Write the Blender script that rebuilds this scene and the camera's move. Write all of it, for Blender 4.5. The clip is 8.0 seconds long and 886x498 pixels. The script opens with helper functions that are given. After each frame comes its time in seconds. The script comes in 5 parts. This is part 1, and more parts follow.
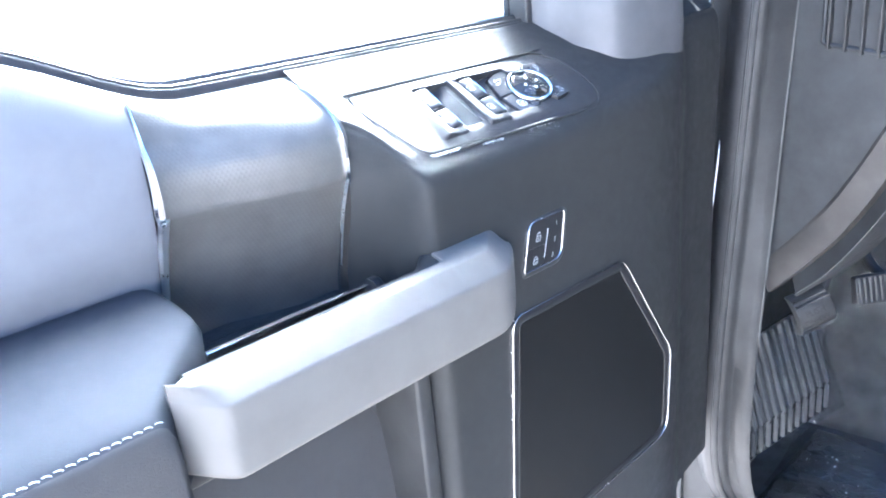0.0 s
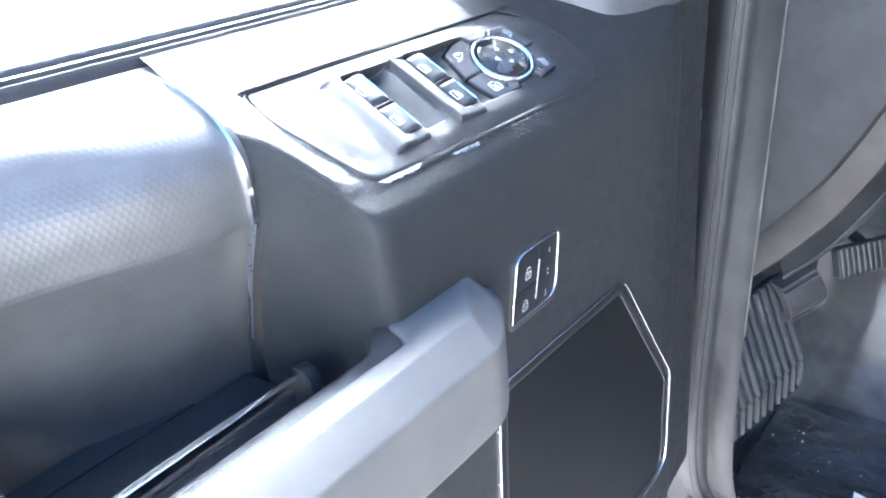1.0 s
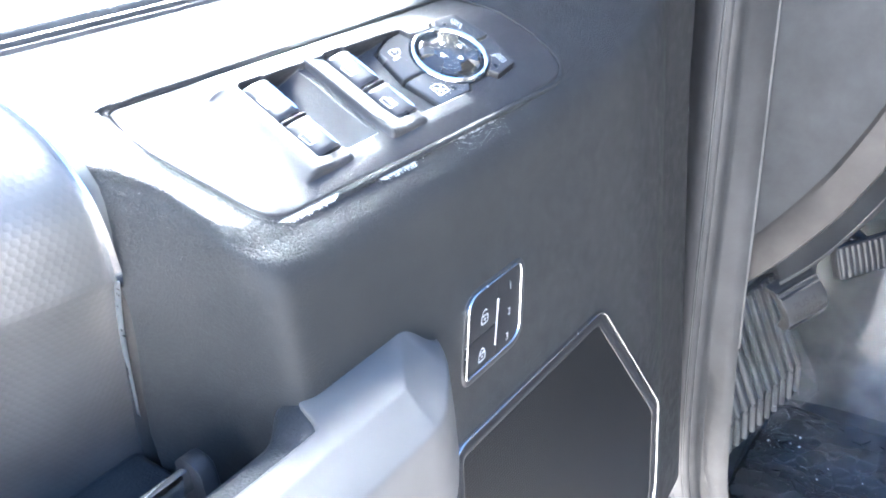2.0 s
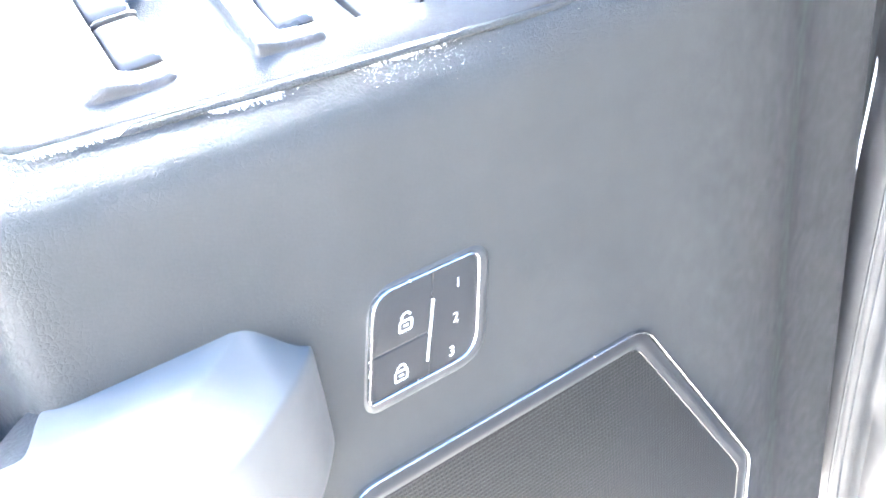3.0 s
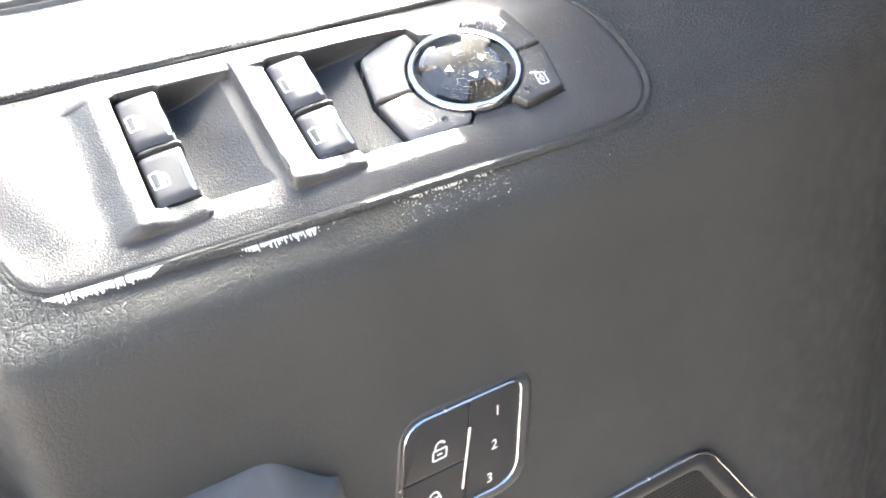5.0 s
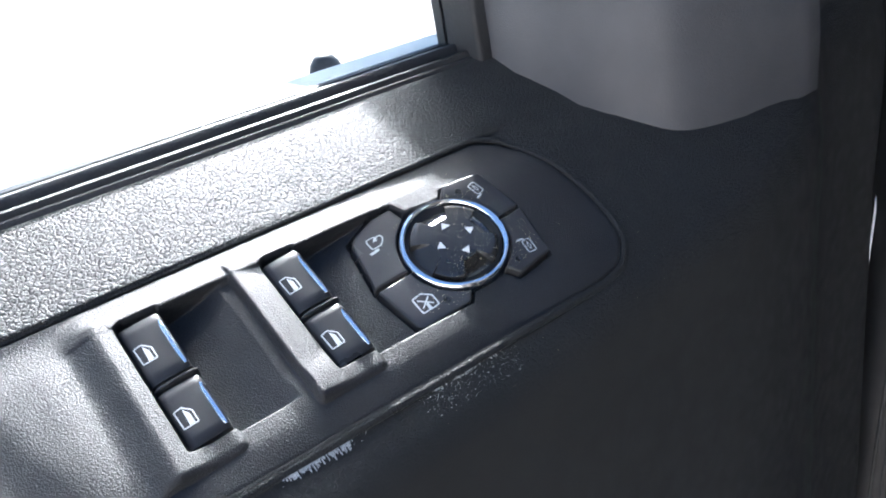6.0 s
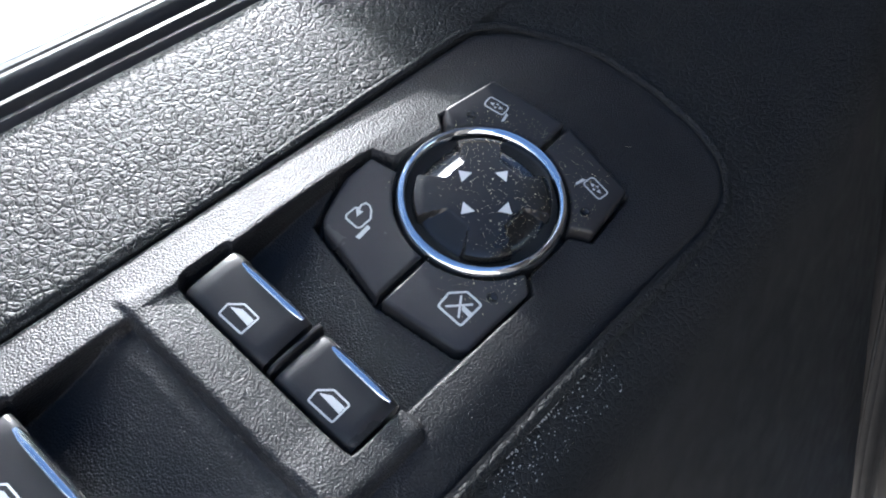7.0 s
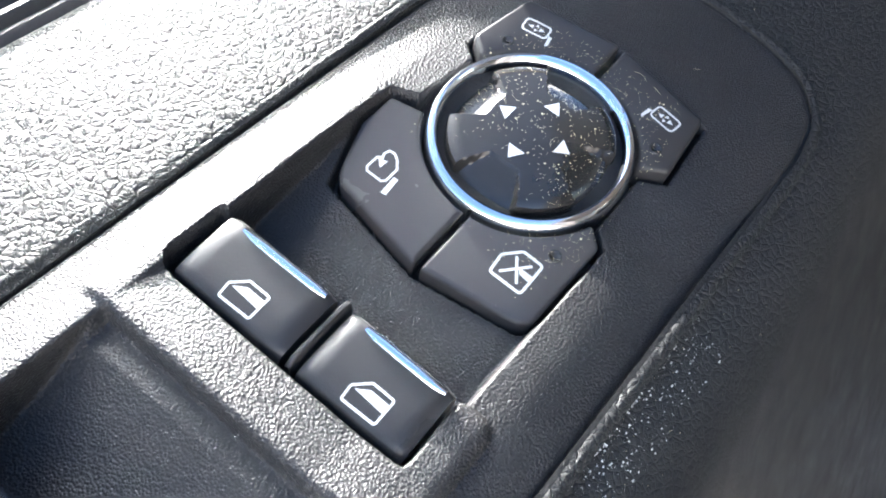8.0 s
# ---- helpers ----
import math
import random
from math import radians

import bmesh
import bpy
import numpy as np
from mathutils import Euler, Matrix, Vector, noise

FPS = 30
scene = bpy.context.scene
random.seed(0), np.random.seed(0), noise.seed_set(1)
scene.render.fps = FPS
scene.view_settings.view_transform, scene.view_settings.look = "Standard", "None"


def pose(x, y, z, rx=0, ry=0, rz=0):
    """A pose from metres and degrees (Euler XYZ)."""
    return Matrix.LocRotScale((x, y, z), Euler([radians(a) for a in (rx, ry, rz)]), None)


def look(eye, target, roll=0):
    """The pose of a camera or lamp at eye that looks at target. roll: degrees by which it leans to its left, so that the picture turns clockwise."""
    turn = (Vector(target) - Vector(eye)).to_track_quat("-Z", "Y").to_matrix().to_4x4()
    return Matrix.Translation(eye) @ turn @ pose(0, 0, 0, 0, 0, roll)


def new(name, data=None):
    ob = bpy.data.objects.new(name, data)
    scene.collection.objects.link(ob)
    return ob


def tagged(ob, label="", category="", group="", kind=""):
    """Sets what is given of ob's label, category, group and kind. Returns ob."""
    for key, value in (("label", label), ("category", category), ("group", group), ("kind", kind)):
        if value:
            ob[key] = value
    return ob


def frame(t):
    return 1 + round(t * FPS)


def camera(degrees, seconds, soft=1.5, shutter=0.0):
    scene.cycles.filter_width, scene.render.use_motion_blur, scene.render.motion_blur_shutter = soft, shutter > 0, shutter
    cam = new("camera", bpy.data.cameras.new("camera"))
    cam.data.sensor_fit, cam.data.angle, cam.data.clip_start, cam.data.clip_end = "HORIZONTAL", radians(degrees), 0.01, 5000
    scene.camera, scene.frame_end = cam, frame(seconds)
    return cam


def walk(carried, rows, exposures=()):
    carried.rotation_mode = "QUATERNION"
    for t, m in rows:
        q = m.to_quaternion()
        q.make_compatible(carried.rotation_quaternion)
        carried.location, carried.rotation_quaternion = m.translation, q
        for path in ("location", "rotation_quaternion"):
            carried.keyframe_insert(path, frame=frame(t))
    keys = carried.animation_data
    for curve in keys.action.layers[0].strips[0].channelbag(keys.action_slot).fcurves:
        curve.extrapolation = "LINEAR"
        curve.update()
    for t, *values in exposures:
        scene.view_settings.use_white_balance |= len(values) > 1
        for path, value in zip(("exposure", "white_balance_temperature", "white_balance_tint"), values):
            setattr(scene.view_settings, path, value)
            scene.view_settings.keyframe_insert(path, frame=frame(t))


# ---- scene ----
cam = camera(58.5, 8.0, soft=2.0)
PATH = [
    (0, (-0.5463, -0.4435, 1.4654), (0.7146, 0.9366, 0.7545), -5.58),
    (0.5, (-0.4683, -0.3235, 1.4575), (0.8643, 0.9412, 0.6672), -6.16),
    (1, (-0.408, -0.2667, 1.4549), (0.9507, 0.9237, 0.5963), -6.30),
    (1.5, (-0.3605, -0.2362, 1.4498), (1.0065, 0.9224, 0.5616), -6.88),
    (1.7, (-0.3413, -0.2252, 1.4433), (1.0277, 0.9293, 0.5527), -7.17),
    (2.8, (-0.1979, -0.2406, 1.4065), (0.9313, 1.1435, 0.507), -6.84),
    (3, (-0.1474, -0.2356, 1.3744), (0.7953, 1.2735, 0.4612), -8.57),
    (3.5, (-0.1116, -0.2094, 1.3271), (0.659, 1.372, 0.3755), -10.42),
    (4, (-0.106, -0.2036, 1.3336), (0.5564, 1.4163, 0.3655), -10.42),
    (4.5, (-0.1129, -0.2178, 1.3465), (0.5583, 1.4243, 0.4227), -9.97),
    (5, (-0.1108, -0.2264, 1.4053), (0.6393, 1.4231, 0.559), -9.23),
    (5.2, (-0.1115, -0.2299, 1.4369), (0.6691, 1.426, 0.6315), -9.08),
    (6.3, (-0.1367, -0.1558, 1.4689), (0.9444, 1.2589, 0.5579), -12.44),
    (6.5, (-0.1237, -0.1289, 1.4654), (0.9528, 1.228, 0.4653), -13.17),
    (7, (-0.0838, -0.0777, 1.4439), (0.9524, 1.2042, 0.3112), -15.93),
    (7.5, (-0.0742, -0.0507, 1.4217), (1.0311, 1.1579, 0.2738), -16.05),
    (8, (-0.0754, -0.0463, 1.4213), (0.9537, 1.202, 0.2454), -18.93),
]
EXPOSURES = [(0.0, 4.55, 5000, 10), (1.0, 4.35, 5100, 10), (1.7, 4.45, 5200, 10), (2.8, 6.50, 5450, 8), (3.1, 6.50, 5600, 8), (3.5, 6.60, 6800, 8), (4.0, 5.75, 6600, 8), (4.5, 5.40, 6500, 8), (5.0, 4.80, 6450, 10), (5.2, 4.00, 6000, 10),
             (6.3, 2.30, 5500, 10), (7.0, 1.90, 5500, 10), (7.5, 3.15, 5700, 10), (8.0, 3.35, 5850, 10)]
walk(cam, [(t, look(eye, target, roll)) for t, eye, target, roll in PATH], EXPOSURES)

# ---- world, sun and exposure ----
SUN_WAY = Vector((0.45, 0.67, 0.55)).normalized()
world = bpy.data.worlds.new("sky")
scene.world = world
world.use_nodes = True
wn = world.node_tree.nodes
sky = wn.new("ShaderNodeTexSky")
sky.sky_type = "NISHITA"
sky.sun_disc = False
sky.dust_density = 0.25
sky.sun_elevation = math.asin(SUN_WAY.z)
sky.sun_rotation = math.atan2(SUN_WAY.x, SUN_WAY.y)
world.node_tree.links.new(sky.outputs[0], wn["Background"].inputs[0])
wn["Background"].inputs[1].default_value = 0.065
sun = new("sun", bpy.data.lights.new("sun", "SUN"))
sun.data.energy = 4.3
sun.data.angle = radians(0.5)
sun.data.color = (1.0, 0.92, 0.82)
sun.matrix_world = look(SUN_WAY * 20, (0, 0, 0))


# ---- materials ----
def nodes_of(name):
    m = bpy.data.materials.new(name)
    m.use_nodes = True
    return m, m.node_tree.nodes, m.node_tree.links, m.node_tree.nodes["Principled BSDF"]


def mapped(n, l, scale):
    tc = n.new("ShaderNodeTexCoord")
    mp = n.new("ShaderNodeMapping")
    mp.inputs["Scale"].default_value = scale if hasattr(scale, "__len__") else (scale,) * 3
    l.new(tc.outputs["Object"], mp.inputs["Vector"])
    return mp.outputs["Vector"]


def ramp(n, l, src, stops):
    r = n.new("ShaderNodeValToRGB")
    e = r.color_ramp.elements
    while len(e) < len(stops):
        e.new(0.5)
    for k, (p, c) in enumerate(stops):
        e[k].position = p
        e[k].color = (*c, 1) if hasattr(c, "__len__") else (c, c, c, 1)
    l.new(src, r.inputs[0])
    return r.outputs[0]


def noise_of(n, l, vec, scale, detail=4.0, rough=0.6):
    t = n.new("ShaderNodeTexNoise")
    t.inputs["Scale"].default_value = scale
    t.inputs["Detail"].default_value = detail
    t.inputs["Roughness"].default_value = rough
    l.new(vec, t.inputs["Vector"])
    return t.outputs[0]


def math_of(n, l, op, a, b):
    m = n.new("ShaderNodeMath")
    m.operation = op
    for k, s in enumerate((a, b)):
        if isinstance(s, (int, float)):
            m.inputs[k].default_value = s
        else:
            l.new(s, m.inputs[k])
    return m.outputs[0]


def bump_of(n, l, src, depth, strength=1.0, under=None):
    b = n.new("ShaderNodeBump")
    b.inputs["Distance"].default_value = depth
    b.inputs["Strength"].default_value = strength
    l.new(src, b.inputs["Height"])
    if under:
        l.new(under, b.inputs["Normal"])
    return b.outputs[0]


def plastic(name, base, rough, grain=1300.0, depth=0.0002, dirt=0.25, spec=0.5, soil=22.0, pebble=False):
    """Moulded plastic with a fine spark-eroded grain and dusty patches."""
    m, n, l, p = nodes_of(name)
    v = mapped(n, l, 1.0)
    big = noise_of(n, l, v, soil, 5.0)
    lo = tuple(c * (1 - dirt) for c in base)
    hi = tuple(min(c * (1 + dirt) + 0.004, 1) for c in base)
    l.new(ramp(n, l, big, [(0.3, lo), (0.7, hi)]), p.inputs["Base Color"])
    l.new(ramp(n, l, noise_of(n, l, v, soil * 3, 6.0), [(0.25, rough - 0.06), (0.75, rough + 0.07)]), p.inputs["Roughness"])
    p.inputs["Specular IOR Level"].default_value = spec
    if pebble:
        c = n.new("ShaderNodeTexVoronoi")
        c.feature = "SMOOTH_F1"
        c.inputs["Scale"].default_value = grain
        c.inputs["Smoothness"].default_value = 0.35
        l.new(v, c.inputs["Vector"])
        g = ramp(n, l, c.outputs["Distance"], [(0.0, 1.0), (0.3, 0.75), (0.75, 0.0)])
    else:
        g = noise_of(n, l, v, grain, 2.0, 0.5)
    g2 = bump_of(n, l, noise_of(n, l, v, grain * 0.5, 2.0), depth * 0.5, 0.25)
    l.new(bump_of(n, l, g, depth, 1.0, g2), p.inputs["Normal"])
    return m


def leathergrain(name, base, rough, cells=330.0, depth=0.0007, spec=0.5, fade=None):
    """Moulded vinyl with a pebbled hide grain: warped cells with sunk creases."""
    m, n, l, p = nodes_of(name)
    v = mapped(n, l, 1.0)
    w = n.new("ShaderNodeTexNoise")
    w.inputs["Scale"].default_value = 330.0
    w.inputs["Detail"].default_value = 3.0
    l.new(v, w.inputs["Vector"])
    mix = n.new("ShaderNodeVectorMath")
    mix.operation = "MULTIPLY_ADD"
    l.new(w.outputs[1], mix.inputs[0])
    mix.inputs[1].default_value = (0.0019, 0.0019, 0.0019)
    l.new(v, mix.inputs[2])
    layers = []
    for size, stops in ((cells, [(0.0, 0.0), (0.05, 0.45), (0.13, 0.80), (0.28, 0.96), (0.5, 1.0)]), (cells * 1.9, [(0.0, 0.45), (0.07, 0.78), (0.2, 0.96), (0.4, 1.0)])):
        c = n.new("ShaderNodeTexVoronoi")
        c.feature = "DISTANCE_TO_EDGE"
        c.inputs["Scale"].default_value = size
        l.new(mix.outputs[0], c.inputs["Vector"])
        layers.append(ramp(n, l, c.outputs["Distance"], stops))
    uneven = noise_of(n, l, v, cells * 1.1, 2.0)
    tall = math_of(n, l, "ADD", math_of(n, l, "MULTIPLY", layers[0], layers[1]), math_of(n, l, "MULTIPLY", uneven, 0.8))
    if fade:
        xyz = n.new("ShaderNodeSeparateXYZ")
        l.new(v, xyz.inputs[0])
        part_way = n.new("ShaderNodeMapRange")
        part_way.interpolation_type = "SMOOTHSTEP"
        l.new(xyz.outputs["Z"], part_way.inputs["Value"])
        for key, val in zip(("From Min", "From Max", "To Min", "To Max"), fade):
            part_way.inputs[key].default_value = val
        rear = n.new("ShaderNodeMapRange")
        rear.interpolation_type = "SMOOTHSTEP"
        l.new(xyz.outputs["X"], rear.inputs["Value"])
        for key, val in zip(("From Min", "From Max", "To Min", "To Max"), (-0.150, -0.120, 0.45, 0.0)):
            rear.inputs[key].default_value = val
        tall = math_of(n, l, "MULTIPLY", tall, math_of(n, l, "MAXIMUM", part_way.outputs["Result"], rear.outputs["Result"]))
    b1 = bump_of(n, l, tall, depth)
    l.new(bump_of(n, l, noise_of(n, l, v, 2300.0, 3.0), depth * 0.35, 0.8, b1), p.inputs["Normal"])
    big = noise_of(n, l, v, 26.0, 5.0)
    l.new(ramp(n, l, big, [(0.3, tuple(x * 0.93 for x in base)), (0.7, tuple(x * 1.08 for x in base))]), p.inputs["Base Color"])
    l.new(ramp(n, l, noise_of(n, l, v, 90.0, 5.0), [(0.3, rough - 0.06), (0.7, rough + 0.08)]), p.inputs["Roughness"])
    p.inputs["Specular IOR Level"].default_value = spec
    return m


def chrome(name, tint=(0.82, 0.84, 0.87), rough=0.10, wear=1.0):
    m, n, l, p = nodes_of(name)
    v = mapped(n, l, 1.0)
    p.inputs["Base Color"].default_value = (*tint, 1)
    p.inputs["Metallic"].default_value = 1.0
    l.new(ramp(n, l, noise_of(n, l, v, 160.0, 6.0), [(0.3, rough * (1 - 0.3 * wear)), (0.8, rough * (1 + 0.9 * wear))]), p.inputs["Roughness"])
    return m


def plain(name, base, rough=0.5, metal=0.0, soil=40.0, vary=0.12):
    m, n, l, p = nodes_of(name)
    v = mapped(n, l, 1.0)
    l.new(ramp(n, l, noise_of(n, l, v, soil, 5.0), [(0.3, tuple(c * (1 - vary) for c in base)), (0.7, tuple(min(1, c * (1 + vary)) for c in base))]), p.inputs["Base Color"])
    p.inputs["Roughness"].default_value = rough
    p.inputs["Metallic"].default_value = metal
    return m


M_DECK = leathergrain("black_vinyl_pebble_grain", (0.025, 0.0255, 0.0255), 0.46, 430.0, 0.00032, 0.14, (1.284, 1.312, 0.10, 1.0))
M_PANEL = leathergrain("black_moulded_panel", (0.036, 0.036, 0.037), 0.52, 430.0, 0.00012, 0.35)
M_BEZEL = plastic("charcoal_fine_grain_plastic", (0.021, 0.0207, 0.0212), 0.44, 1950.0, 0.00014, 0.2, 0.26, 22.0, True)
M_BUTTON = plastic("satin_black_button", (0.024, 0.0235, 0.0245), 0.30, 2600.0, 0.00002, 0.04, 0.25, 5.0)
M_KEY = plastic("satin_black_key", (0.037, 0.0352, 0.0355), 0.26, 2600.0, 0.00002, 0.06, 0.35, 8.0)
M_PLATE = plastic("smooth_black_switch_plate", (0.015, 0.015, 0.016), 0.46, 2600.0, 0.00002, 0.04, 0.18, 5.0)
M_GLOSS = plastic("gloss_black_knob", (0.019, 0.0175, 0.016), 0.16, 900.0, 0.00001, 0.25)
M_DARK = plastic("matte_black_gap", (0.006, 0.006, 0.006), 0.75)
M_RUBBER = plastic("black_rubber_seal", (0.016, 0.016, 0.017), 0.55, 700.0, 0.0002)
M_CHROME = chrome("bright_chrome")
M_SATIN = chrome("satin_chrome", (0.74, 0.76, 0.78), 0.30)
M_SMOKE = chrome("smoky_chrome", (0.46, 0.46, 0.46), 0.24, 0.25)
M_PEDAL = plastic("worn_grey_rubber", (0.060, 0.060, 0.058), 0.55, 900.0, 0.0002, 0.3, 0.3)
M_ICON = plain("white_print", (0.44, 0.455, 0.47), 0.5, 0, 300.0, 0.06)
M_ARM = leathergrain("slate_stitched_vinyl", (0.027, 0.030, 0.036), 0.74, 620.0, 0.00005, 0.06)
M_PAD = leathergrain("grey_soft_vinyl", (0.125, 0.130, 0.145), 0.55, 650.0, 0.00006)
M_SILVER = plastic("silver_grey_paint", (0.112, 0.107, 0.100), 0.55, 1200.0, 0.00004, 0.06, 0.10)
M_SAIL = plastic("grey_moulded_cover", (0.060, 0.060, 0.064), 0.55, 1000.0, 0.00015, 0.1)
M_TRIM = plastic("dark_grey_pillar_plastic", (0.026, 0.026, 0.026), 0.52, 900.0, 0.00020, 0.25, 0.3)
M_DASH = plastic("black_dash_plastic", (0.024, 0.025, 0.026), 0.55, 800.0, 0.0003, 0.25, 0.3)
M_BROWN = plastic("dark_taupe_dash_roll", (0.034, 0.031, 0.028), 0.55, 800.0, 0.0003, 0.25, 0.3)
M_CARPET = plastic("black_footwell_carpet", (0.042, 0.043, 0.043), 0.9, 500.0, 0.002, 0.4)
M_WHITE = plain("white_body_paint", (0.80, 0.81, 0.82), 0.18, 0, 12.0, 0.03)
M_PAINT = plain("light_silver_body_paint", (0.30, 0.305, 0.31), 0.40, 0.0, 12.0, 0.03)
M_PAPER = plain("white_paper", (0.80, 0.80, 0.78), 0.8, 0, 60.0, 0.06)
M_CAB = plain("taupe_cab_lining", (0.20, 0.175, 0.155), 0.85, 0, 8.0, 0.1)
M_BOUNCE = plain("pale_cream_bounce", (0.70, 0.67, 0.63), 0.9, 0, 1.5, 0.06)
M_SCUFF_GLEAM = plain("scuffed_plastic_gleam", (0.45, 0.45, 0.44), 0.5, 0, 700.0, 0.4)
M_THREAD = plain("pale_grey_thread", (0.62, 0.64, 0.66), 0.7, 0, 400.0, 0.15)
M_DUST = plain("golden_dust", (0.84, 0.66, 0.42), 0.6, 0, 900.0, 0.4)


def insert_material():
    """Dark grey trim with a raised honeycomb weave in a slightly metallic paint."""
    m, n, l, p = nodes_of("dark_silver_hex_texture")
    tc = n.new("ShaderNodeTexCoord")
    v = tc.outputs["UV"]
    k = 2 * math.pi / (0.0036 * 0.866)
    total = None
    for a in (90, 210, 330):
        d = n.new("ShaderNodeVectorMath")
        d.operation = "DOT_PRODUCT"
        l.new(v, d.inputs[0])
        d.inputs[1].default_value = (k * math.cos(radians(a)), k * math.sin(radians(a)), 0)
        w = math_of(n, l, "COSINE", d.outputs["Value"], 0.0)
        total = w if total is None else math_of(n, l, "ADD", total, w)
    e = ramp(n, l, math_of(n, l, "MULTIPLY_ADD", total, 0.22), [(0.22, 0.0), (0.5, 0.6), (1.0, 1.0)])
    l.new(bump_of(n, l, e, 0.00009, 0.8), p.inputs["Normal"])
    l.new(ramp(n, l, noise_of(n, l, v, 30.0, 4.0), [(0.3, (0.085, 0.083, 0.080)), (0.7, (0.115, 0.112, 0.108))]), p.inputs["Base Color"])
    p.inputs["Metallic"].default_value = 0.42
    p.inputs["Roughness"].default_value = 0.42
    return m


def mesh_material():
    """Perforated loudspeaker cloth of black metal, with rows of small round holes."""
    m, n, l, p = nodes_of("perforated_black_metal")
    v = mapped(n, l, (1.0, 0.0, 1.0))
    c = n.new("ShaderNodeTexVoronoi")
    c.inputs["Scale"].default_value = 420.0
    c.inputs["Randomness"].default_value = 0.0
    l.new(v, c.inputs["Vector"])
    hole = ramp(n, l, c.outputs["Distance"], [(0.30, 0.0), (0.42, 1.0)])
    l.new(ramp(n, l, hole, [(0.0, 0.004), (1.0, 0.009)]), p.inputs["Base Color"])
    l.new(bump_of(n, l, hole, 0.00020, 0.6), p.inputs["Normal"])
    p.inputs["Specular IOR Level"].default_value = 0.18
    p.inputs["Roughness"].default_value = 0.5
    return m


def ground_material():
    m, n, l, p = nodes_of("pale_sunlit_concrete")
    v = mapped(n, l, 1.0)
    l.new(ramp(n, l, noise_of(n, l, v, 1.3, 8.0), [(0.3, (0.46, 0.40, 0.33)), (0.7, (0.60, 0.53, 0.45))]), p.inputs["Base Color"])
    l.new(bump_of(n, l, noise_of(n, l, v, 90.0, 6.0), 0.004), p.inputs["Normal"])
    p.inputs["Roughness"].default_value = 0.9
    return m


def glass_material():
    m, n, l, p = nodes_of("clear_window_glass")
    p.inputs["Base Color"].default_value = (0.93, 0.96, 0.95, 1)
    p.inputs["Transmission Weight"].default_value = 1.0
    p.inputs["Roughness"].default_value = 0.0
    p.inputs["IOR"].default_value = 1.45
    return m


def film_material():
    m, n, l, p = nodes_of("crinkled_clear_film")
    v = mapped(n, l, 1.0)
    p.inputs["Base Color"].default_value = (0.045, 0.047, 0.048, 1)
    p.inputs["Roughness"].default_value = 0.14
    p.inputs["Coat Weight"].default_value = 1.0
    p.inputs["Coat Roughness"].default_value = 0.05
    c = n.new("ShaderNodeTexVoronoi")
    c.feature = "DISTANCE_TO_EDGE"
    c.inputs["Scale"].default_value = 34.0
    l.new(v, c.inputs["Vector"])
    crease = bump_of(n, l, ramp(n, l, c.outputs["Distance"], [(0.0, 1.0), (0.10, 0.15), (0.3, 0.0)]), 0.0012)
    l.new(bump_of(n, l, noise_of(n, l, v, 24.0, 3.0, 0.5), 0.004, 0.6, crease), p.inputs["Normal"])
    return m


def clear_film_material():
    m = film_material()
    m.name = "thin_clear_film"
    p = m.node_tree.nodes["Principled BSDF"]
    p.inputs["Alpha"].default_value = 0.13
    return m


M_CLEAR = clear_film_material()
M_INSERT, M_MESH, M_GROUND, M_GLASS, M_FILM = insert_material(), mesh_material(), ground_material(), glass_material(), film_material()


# ---- building helpers ----
def mesh_from(name, verts, faces, smooth=True):
    me = bpy.data.meshes.new(name)
    me.from_pydata([tuple(v) for v in verts], [], [tuple(f) for f in faces])
    if smooth:
        me.polygons.foreach_set("use_smooth", [True] * len(me.polygons))
    me.update()
    return me


def put(name, me, material, parent=None, label="", sharp=None):
    ob = new(name, me)
    me.materials.append(material)
    if sharp is not None:
        me.set_sharp_from_angle(angle=radians(sharp))
    if parent:
        ob.parent = parent
    return tagged(ob, label)


def part(name, bm, material, parent, label="", sharp=35):
    bmesh.ops.recalc_face_normals(bm, faces=bm.faces)
    me = bpy.data.meshes.new(name)
    bm.to_mesh(me)
    bm.free()
    me.polygons.foreach_set("use_smooth", [True] * len(me.polygons))
    return put(name, me, material, parent, label, sharp)


def thing(name, label, category, group="", kind="", at=(0, 0, 0)):
    return tagged(new(name), label, category, group, kind)


def smooth(a, b, x):
    t = min(1.0, max(0.0, (x - a) / (b - a)))
    return t * t * (3 - 2 * t)


def smooth_table(table, x):
    """Cubic interpolation through the rows of a table."""
    n = len(table)
    k = max(0, min(n - 2, sum(1 for r in table if r[0] <= x) - 1))
    x0, x1 = table[k][0], table[k + 1][0]
    t = min(1.0, max(0.0, (x - x0) / (x1 - x0)))
    out = []
    for c in range(1, len(table[0])):
        y0, y1 = table[k][c], table[k + 1][c]
        a = table[k - 1] if k > 0 else None
        b = table[k + 2] if k + 2 < n else None
        m0 = (y1 - a[c]) / (x1 - a[0]) if a else (y1 - y0) / (x1 - x0)
        m1 = (b[c] - y0) / (b[0] - x0) if b else (y1 - y0) / (x1 - x0)
        h = x1 - x0
        out.append((2 * t**3 - 3 * t**2 + 1) * y0 + (t**3 - 2 * t**2 + t) * h * m0 + (-2 * t**3 + 3 * t**2) * y1 + (t**3 - t**2) * h * m1)
    return out


